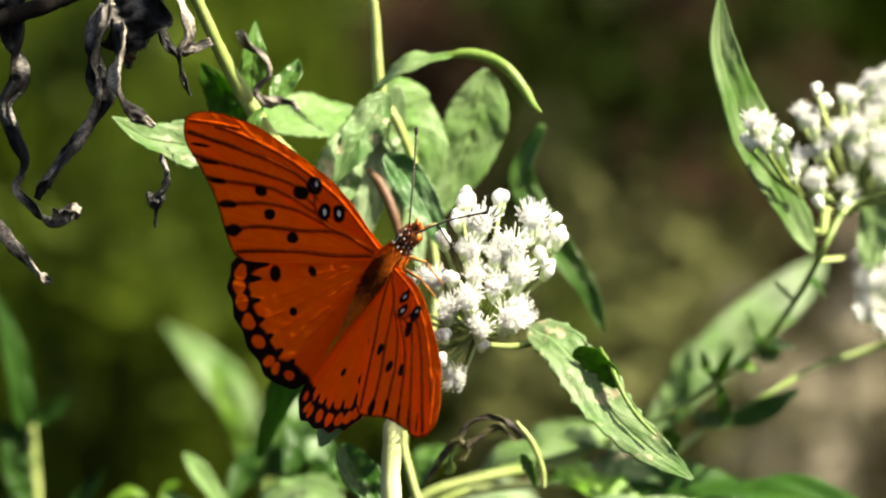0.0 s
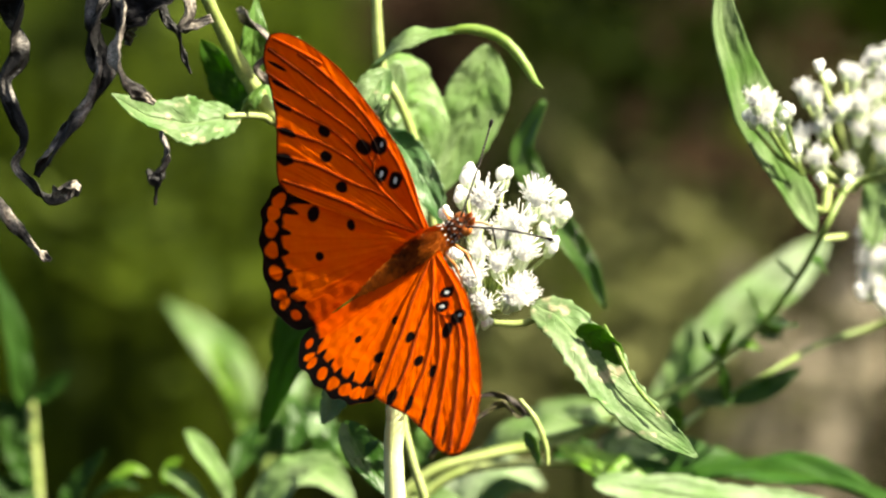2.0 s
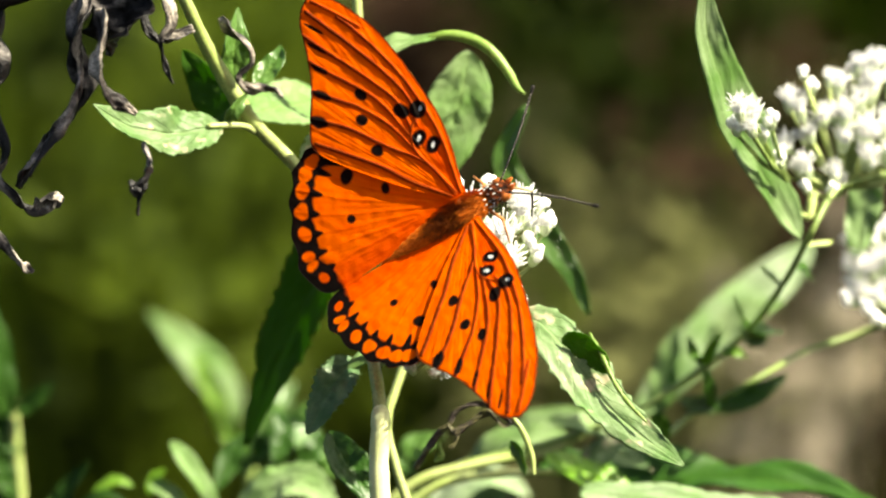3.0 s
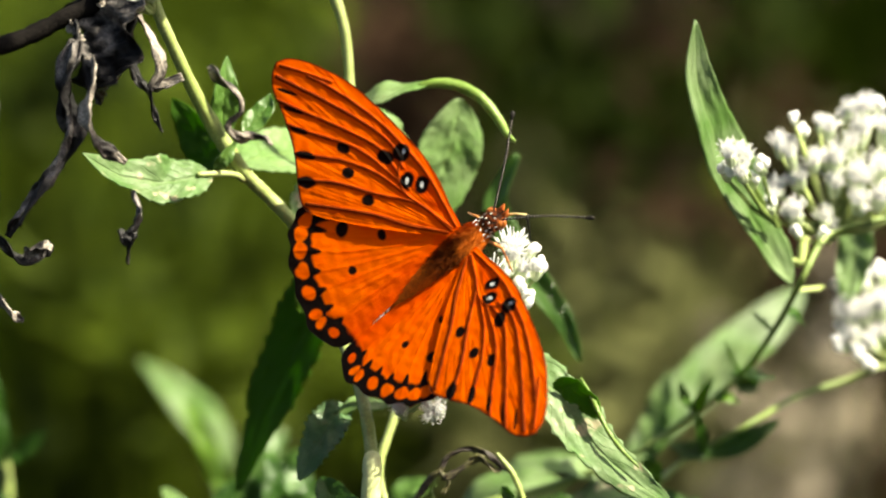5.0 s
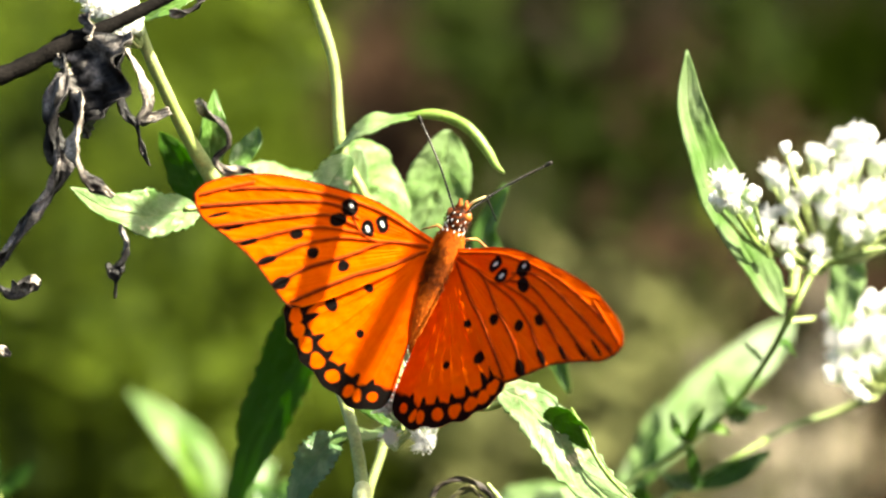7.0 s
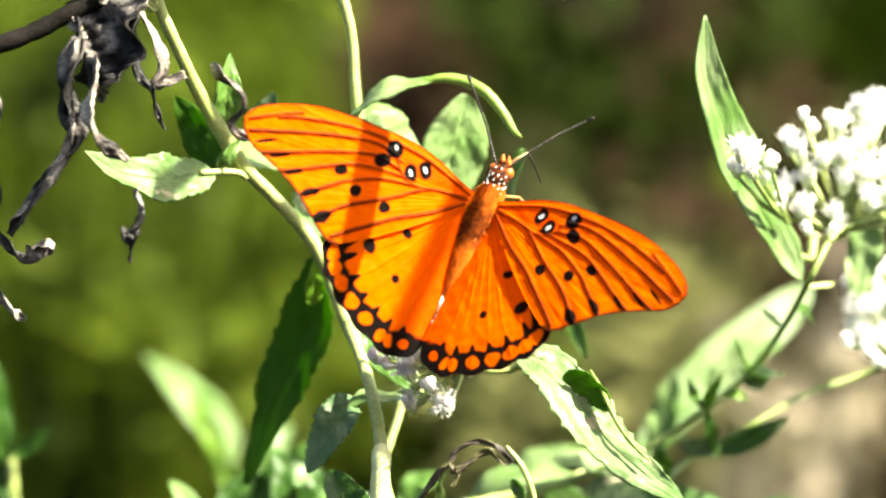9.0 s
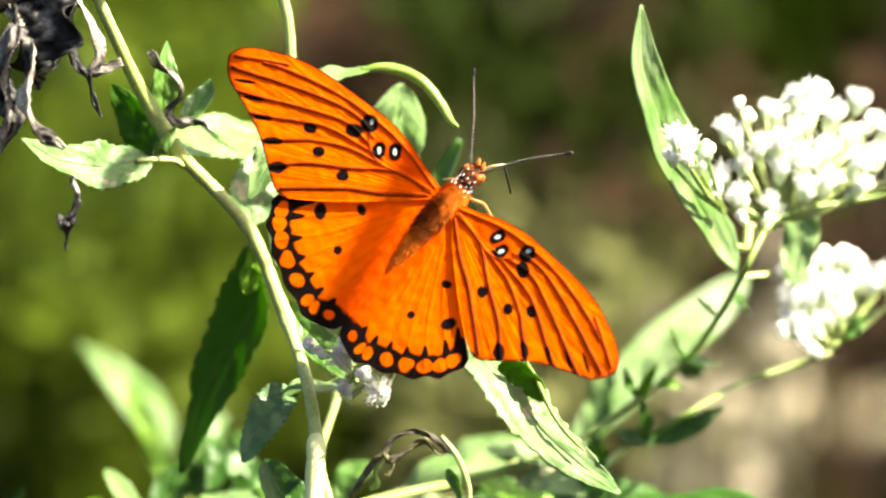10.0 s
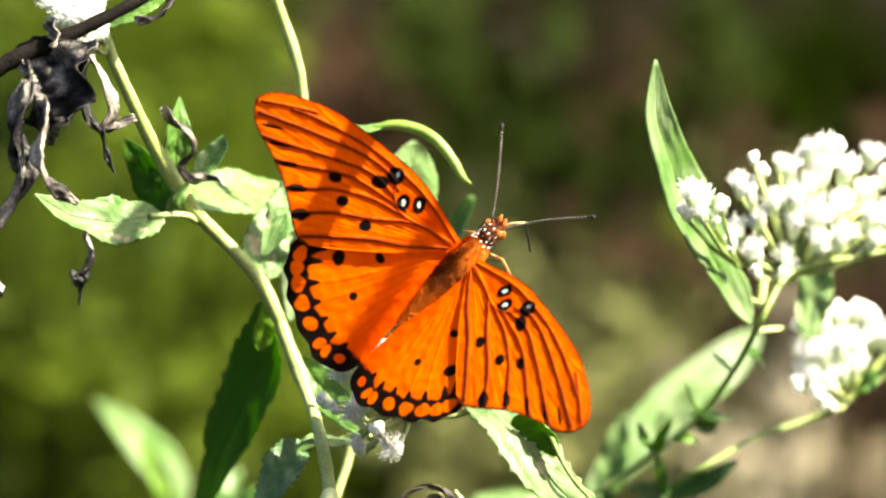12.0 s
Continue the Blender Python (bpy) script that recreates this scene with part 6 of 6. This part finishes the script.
def motions():
    # the twig and the stem that leans on it swing together
    for carried in (twig, tall):
        base = carried.location.copy()
        walk(carried, [(t, swayed(base, x, y)) for t, x, y in (
            (0, 0.27, 0.39), (0.5, 0.32, 0.51), (1, 0.20, 0.45), (1.2, 0.20, 0.41), (1.5, 0.24, 0.40), (1.6, 0.17, 0.37), (2, 0.23, 0.23), (2.2, 0.20, 0.19),
            (2.3, 0.19, 0.21), (2.5, 0.25, 0.27), (3, 0.27, 0.11), (3.3, 0.25, 0.10), (3.5, 0.29, 0.24), (3.7, 0.18, 0.24), (5.3, 0.05, -0.02), (5.5, 0.02, 0.02),
            (5.7, 0.01, -0.02), (6, 0.06, -0.02), (6.2, 0.01, -0.05), (6.5, 0.04, -0.06), (6.7, -0.04, -0.23), (6.8, -0.11, -0.30), (7, -0.19, -0.39), (7.2, -0.26, -0.39),
            (8.8, -0.38, -0.38), (9, -0.40, -0.44), (9.2, -0.30, -0.38), (9.5, -0.30, -0.38), (9.8, -0.31, -0.31), (10, -0.33, -0.34), (10.5, -0.37, -0.40), (11, -0.42, -0.33),
            (11.5, -0.49, -0.23), (12, -0.45, -0.23))])
    for carried in (plant, under):
        base = carried.location.copy()
        walk(carried, [(t, swayed(base, x, y)) for t, x, y in (
            (0, -0.47, -0.32), (0.5, -0.38, -0.37), (1, -0.22, -0.21), (1.2, -0.17, -0.18), (1.5, -0.12, -0.15), (1.6, -0.12, -0.16), (2, -0.16, -0.24), (2.2, -0.12, -0.23),
            (2.3, -0.11, -0.24), (2.5, -0.10, -0.27), (3, -0.04, -0.32), (3.3, -0.07, -0.32), (3.5, -0.10, -0.34), (3.7, -0.08, -0.29), (5.3, -0.03, -0.05), (5.5, -0.02, -0.02),
            (5.7, -0.06, -0.03), (6, -0.12, -0.05), (6.2, -0.11, -0.03), (6.5, -0.11, 0.00), (6.7, -0.03, 0.05), (6.8, 0.01, 0.08), (7, 0.08, 0.14), (7.2, 0.12, 0.12),
            (8.8, 0.39, 0.43), (9, 0.39, 0.48), (9.2, 0.37, 0.45), (9.5, 0.38, 0.48), (9.8, 0.33, 0.40), (10, 0.32, 0.39), (10.5, 0.29, 0.36), (11, 0.33, 0.39),
            (11.5, 0.35, 0.41), (12, 0.27, 0.43))])
    shoot_base = shoot.location.copy()
    walk(shoot, [
        (0, swayed(shoot_base, 0.26, -0.12)), (0.5, swayed(shoot_base, 0.23, -0.14)), (1, swayed(shoot_base, 0.15, -0.12)), (1.2, swayed(shoot_base, 0.11, -0.14)),
        (1.5, swayed(shoot_base, 0.07, -0.17)), (1.6, swayed(shoot_base, 0.13, -0.15)), (2, swayed(shoot_base, 0.09, -0.02)), (2.2, swayed(shoot_base, 0.05, 0.01)),
        (2.3, swayed(shoot_base, 0.04, -0.01)), (2.5, swayed(shoot_base, -0.03, -0.05)), (3, swayed(shoot_base, -0.06, 0.24)), (3.3, swayed(shoot_base, 0.04, 0.22)),
        (3.5, swayed(shoot_base, 0.08, 0.10)), (3.7, swayed(shoot_base, 0.13, 0.05)), (5.3, swayed(shoot_base, 0.00, 0.08)), (5.5, swayed(shoot_base, 0.00, 0.01)),
        (5.7, swayed(shoot_base, 0.06, 0.08)), (6, swayed(shoot_base, 0.11, 0.14)), (6.2, swayed(shoot_base, 0.11, 0.11)), (6.5, swayed(shoot_base, 0.03, 0.04)),
        (6.7, swayed(shoot_base, -0.03, 0.12)), (6.8, swayed(shoot_base, -0.04, 0.14)), (7, swayed(shoot_base, -0.12, 0.12)), (7.2, swayed(shoot_base, -0.13, 0.09)),
        (8.8, swayed(shoot_base, -0.28, -0.08)), (9, swayed(shoot_base, -0.18, 0.05)), (9.2, swayed(shoot_base, -0.16, -0.01)), (9.5, swayed(shoot_base, -0.06, -0.07)),
        (9.8, swayed(shoot_base, -0.04, -0.04)), (10, swayed(shoot_base, -0.09, -0.05)), (10.5, swayed(shoot_base, -0.10, -0.09)), (11, swayed(shoot_base, -0.14, -0.18)),
        (11.5, swayed(shoot_base, -0.09, -0.15)), (12, swayed(shoot_base, -0.20, -0.28)),
    ])
    neighbour_base = neighbour.location.copy()
    walk(neighbour, [
        (0, swayed(neighbour_base, -0.05, 0.05)), (0.5, swayed(neighbour_base, -0.16, 0.00)), (1, swayed(neighbour_base, -0.12, -0.11)), (1.2, swayed(neighbour_base, -0.14, -0.09)),
        (1.5, swayed(neighbour_base, -0.19, -0.08)), (1.6, swayed(neighbour_base, -0.18, -0.06)), (2, swayed(neighbour_base, -0.16, 0.03)), (2.2, swayed(neighbour_base, -0.13, 0.04)),
        (2.3, swayed(neighbour_base, -0.12, 0.05)), (2.5, swayed(neighbour_base, -0.12, 0.06)), (3, swayed(neighbour_base, -0.16, -0.03)), (3.3, swayed(neighbour_base, -0.22, -0.01)),
        (3.5, swayed(neighbour_base, -0.27, 0.00)), (3.7, swayed(neighbour_base, -0.23, 0.00)), (5.3, swayed(neighbour_base, -0.03, -0.01)), (5.5, swayed(neighbour_base, -0.00, -0.01)),
        (5.7, swayed(neighbour_base, -0.02, -0.03)), (6, swayed(neighbour_base, -0.05, -0.07)), (6.2, swayed(neighbour_base, -0.01, -0.03)), (6.5, swayed(neighbour_base, 0.04, 0.02)),
        (6.7, swayed(neighbour_base, 0.10, 0.06)), (6.8, swayed(neighbour_base, 0.14, 0.08)), (7, swayed(neighbour_base, 0.23, 0.13)), (7.2, swayed(neighbour_base, 0.26, 0.19)),
        (8.8, swayed(neighbour_base, 0.27, 0.03)), (9, swayed(neighbour_base, 0.19, -0.08)), (9.2, swayed(neighbour_base, 0.10, -0.06)), (9.5, swayed(neighbour_base, -0.01, -0.03)),
        (9.8, swayed(neighbour_base, 0.02, -0.04)), (10, swayed(neighbour_base, 0.11, 0.01)), (10.5, swayed(neighbour_base, 0.18, 0.14)), (11, swayed(neighbour_base, 0.24, 0.13)),
        (11.5, swayed(neighbour_base, 0.24, -0.03)), (12, swayed(neighbour_base, 0.38, 0.09)),
    ])
    foot = stalk.location.copy()
    walk(stalk, [(t, Matrix.Translation(foot + Vector((0, 0, rise)) + facing(-0.792, 0.198, -0.577) * 0.001 * aside)) for t, rise, aside in (
        (0, 0.095, 9), (3, 0.097, 9), (6.2, 0.09, 9), (6.45, 0.05, 9), (6.7, 0, 10), (6.8, 0, 10.2), (7, 0, 9.5), (7.2, 0, 8.9), (8.8, 0, 8.2), (9, 0, 8.1), (9.2, 0, 6.6), (9.5, 0, 6.6), (10, 0, 5.8), (10.5, 0, 5), (11, 0, 5), (11.5, 0, 0.2), (12, 0, 6.4))])
    walk(butterfly, [
        (0, pose(-0.00986, -0.03108, 0.84955, 64.8, 24, -57.4)),
        (0.5, pose(-0.00962, -0.03132, 0.84893, 67.5, 29.3, -50)),
        (1, pose(-0.00982, -0.03113, 0.84931, 65.5, 26.9, -54.6)),
        (1.2, pose(-0.00524, -0.03141, 0.84852, 57.4, 36, -55.3)),
        (1.5, pose(-0.00634, -0.03138, 0.84805, 63, 39.1, -56.2)),
        (1.6, pose(-0.00685, -0.03135, 0.84816, 63.5, 40.3, -56)),
        (2, pose(-0.00328, -0.03141, 0.84858, 56.6, 44.2, -54.3)),
        (2.3, pose(-0.00256, -0.0313, 0.84891, 55, 42.1, -57.8)),
        (2.5, pose(0.00125, -0.03084, 0.85151, 45.3, 43.1, -62.2)),
        (2.8, pose(0.00181, -0.03016, 0.85425, 45.3, 43.1, -62.2)),
        (3, pose(0.00506, -0.02976, 0.85519, 51.1, 45.4, -51.2)),
        (3.3, pose(0.00511, -0.02969, 0.85494, 56.8, 48.9, -59.3)),
        (3.5, pose(0.00537, -0.02944, 0.8557, 52.6, 40.5, -58.9)),
        (3.7, pose(0.00504, -0.0293, 0.85657, 55.4, 37, -54)),
        (5.3, pose(0.00696, -0.02907, 0.8579, 56.5, 35.9, -43.5)),
        (5.5, pose(0.0089, -0.02873, 0.85969, 61.1, 24.9, -40.1)),
        (5.7, pose(0.00801, -0.02838, 0.86177, 56.9, 24.1, -39.7)),
        (6, pose(0.00723, -0.02829, 0.86178, 60.8, 22.4, -36.5)),
        (6.2, pose(0.0062, -0.02813, 0.86206, 64.9, 21.6, -35.5)),
        (6.5, pose(0.00589, -0.02786, 0.86298, 65.7, 17.7, -26.9)),
        (6.7, pose(0.00369, -0.02801, 0.86187, 67.3, 11, -24.4)),
        (6.8, pose(0.00356, -0.02782, 0.86223, 69.9, 13.1, -25.6)),
        (7, pose(0.00377, -0.02791, 0.86135, 68.5, 14.8, -20)),
        (7.2, pose(0.00325, -0.02804, 0.86101, 66.5, 11.1, -14.8)),
        (8.8, pose(0.0058, -0.02763, 0.86205, 61.8, 8.8, -32.5)),
        (9, pose(0.00743, -0.02743, 0.86267, 57.5, 10.7, -30)),
        (9.2, pose(0.01267, -0.02749, 0.86238, 49.9, 19.9, -35.8)),
        (9.5, pose(0.01338, -0.02774, 0.86186, 50.5, 24.2, -35.6)),
        (10, pose(0.01194, -0.02801, 0.86124, 56.6, 26.7, -42.4)),
        (10.5, pose(0.01352, -0.02819, 0.86013, 50.3, 27.8, -49)),
        (11, pose(0.01276, -0.0281, 0.86036, 52, 29.8, -50.2)),
        (11.5, pose(0.0124, -0.02817, 0.86028, 52.7, 30, -48.7)),
        (12, pose(0.01291, -0.02782, 0.86141, 54.6, 31, -43.7)),
    ])
    walk(fore_left, [
        (0, flap(-1, 26.0, 1.6)), (0.5, flap(-1, 15.5, 1.3)), (1, flap(-1, 22.0, 0.9)), (1.2, flap(-1, 16.2, 1.6)),
        (1.5, flap(-1, 45.1, 0.1)), (1.6, flap(-1, 53.6, 0.1)), (2, flap(-1, 17.1, 1.3)), (2.3, flap(-1, 21.2, 1.2)),
        (2.5, flap(-1, 15.9, 1.0)), (2.8, flap(-1, 15.9, 1.0)), (3, flap(-1, 14.1, 0.6)), (3.3, flap(-1, 79.1, 3.8)),
        (3.5, flap(-1, 52.9, 1.0)), (3.7, flap(-1, 23.9, 0.4)), (5.3, flap(-1, 14.2, -0.2)), (5.5, flap(-1, 53.2, 1.7)),
        (5.7, flap(-1, 19.0, 0.5)), (6, flap(-1, 20.3, 0.7)), (6.2, flap(-1, 41.7, 0.2)), (6.5, flap(-1, 12.2, -0.3)),
        (6.7, flap(-1, 48.2, -0.1)), (6.8, flap(-1, 60.0, 0.2)), (7, flap(-1, 37.7, -0.5)), (7.2, flap(-1, 25.1, 0.0)),
        (8.8, flap(-1, 57.2, -0.5)), (9, flap(-1, 48.8, -0.1)), (9.2, flap(-1, 55.2, 0.6)), (9.5, flap(-1, 43.4, 1.4)),
        (10, flap(-1, 17.1, 1.2)), (10.5, flap(-1, 48.8, 0.6)), (11, flap(-1, 45.6, 1.1)), (11.5, flap(-1, 23.9, 0.4)),
        (12, flap(-1, 46.6, 0.8)),
    ])
    walk(fore_right, [
        (0, flap(1, 20.3, -2.1)), (0.5, flap(1, 24.6, -1.7)), (1, flap(1, 24.8, -2.3)), (1.2, flap(1, 9.3, -0.8)),
        (1.5, flap(1, 55.0, -1.7)), (1.6, flap(1, 57.5, -0.8)), (2, flap(1, 24.4, 0.1)), (2.3, flap(1, 26.8, -0.4)),
        (2.5, flap(1, 34.3, -2.2)), (2.8, flap(1, 34.3, -2.2)), (3, flap(1, 23.5, 0.2)), (3.3, flap(1, 80.0, -5.4)),
        (3.5, flap(1, 40.5, -1.0)), (3.7, flap(1, 21.2, -0.1)), (5.3, flap(1, 25.3, -1.8)), (5.5, flap(1, 35.9, -1.4)),
        (5.7, flap(1, 35.4, -2.8)), (6, flap(1, 31.2, -2.9)), (6.2, flap(1, 43.5, -2.5)), (6.5, flap(1, 23.4, -3.5)),
        (6.7, flap(1, 32.4, -0.9)), (6.8, flap(1, 49.2, -1.7)), (7, flap(1, 31.4, 0.1)), (7.2, flap(1, 15.2, 0.9)),
        (8.8, flap(1, 18.4, -0.3)), (9, flap(1, 13.2, 0.8)), (9.2, flap(1, 9.7, 1.1)), (9.5, flap(1, 7.7, 3.1)),
        (10, flap(1, 4.5, 4.0)), (10.5, flap(1, 7.1, 1.5)), (11, flap(1, 8.5, 1.1)), (11.5, flap(1, 10.6, -0.1)),
        (12, flap(1, 18.2, 0.8)),
    ])
    walk(hind_left, [
        (0, flap(-1, 26.0)), (0.5, flap(-1, 15.5)), (1, flap(-1, 22.0)), (1.2, flap(-1, 16.2)), (1.5, flap(-1, 45.1)),
        (1.6, flap(-1, 53.6)), (2, flap(-1, 17.1)), (2.3, flap(-1, 21.2)), (2.5, flap(-1, 15.9)), (2.8, flap(-1, 15.9)),
        (3, flap(-1, 14.1)), (3.3, flap(-1, 79.1)), (3.5, flap(-1, 52.9)), (3.7, flap(-1, 23.9)), (5.3, flap(-1, 14.2)),
        (5.5, flap(-1, 53.2)), (5.7, flap(-1, 19.0)), (6, flap(-1, 20.3)), (6.2, flap(-1, 41.7)), (6.5, flap(-1, 12.2)),
        (6.7, flap(-1, 48.2)), (6.8, flap(-1, 60.0)), (7, flap(-1, 37.7)), (7.2, flap(-1, 25.1)), (8.8, flap(-1, 57.2)),
        (9, flap(-1, 48.8)), (9.2, flap(-1, 55.2)), (9.5, flap(-1, 43.4)), (10, flap(-1, 17.1)), (10.5, flap(-1, 48.8)),
        (11, flap(-1, 45.6)), (11.5, flap(-1, 23.9)), (12, flap(-1, 46.6)),
    ])
    walk(hind_right, [
        (0, flap(1, 20.3)), (0.5, flap(1, 24.6)), (1, flap(1, 24.8)), (1.2, flap(1, 9.3)), (1.5, flap(1, 55.0)),
        (1.6, flap(1, 57.5)), (2, flap(1, 24.4)), (2.3, flap(1, 26.8)), (2.5, flap(1, 34.3)), (2.8, flap(1, 34.3)),
        (3, flap(1, 23.5)), (3.3, flap(1, 80.0)), (3.5, flap(1, 40.5)), (3.7, flap(1, 21.2)), (5.3, flap(1, 25.3)),
        (5.5, flap(1, 35.9)), (5.7, flap(1, 35.4)), (6, flap(1, 31.2)), (6.2, flap(1, 43.5)), (6.5, flap(1, 23.4)),
        (6.7, flap(1, 32.4)), (6.8, flap(1, 49.2)), (7, flap(1, 31.4)), (7.2, flap(1, 15.2)), (8.8, flap(1, 18.4)),
        (9, flap(1, 13.2)), (9.2, flap(1, 9.7)), (9.5, flap(1, 7.7)), (10, flap(1, 4.5)), (10.5, flap(1, 7.1)),
        (11, flap(1, 8.5)), (11.5, flap(1, 10.6)), (12, flap(1, 18.2)),
    ])


motions()
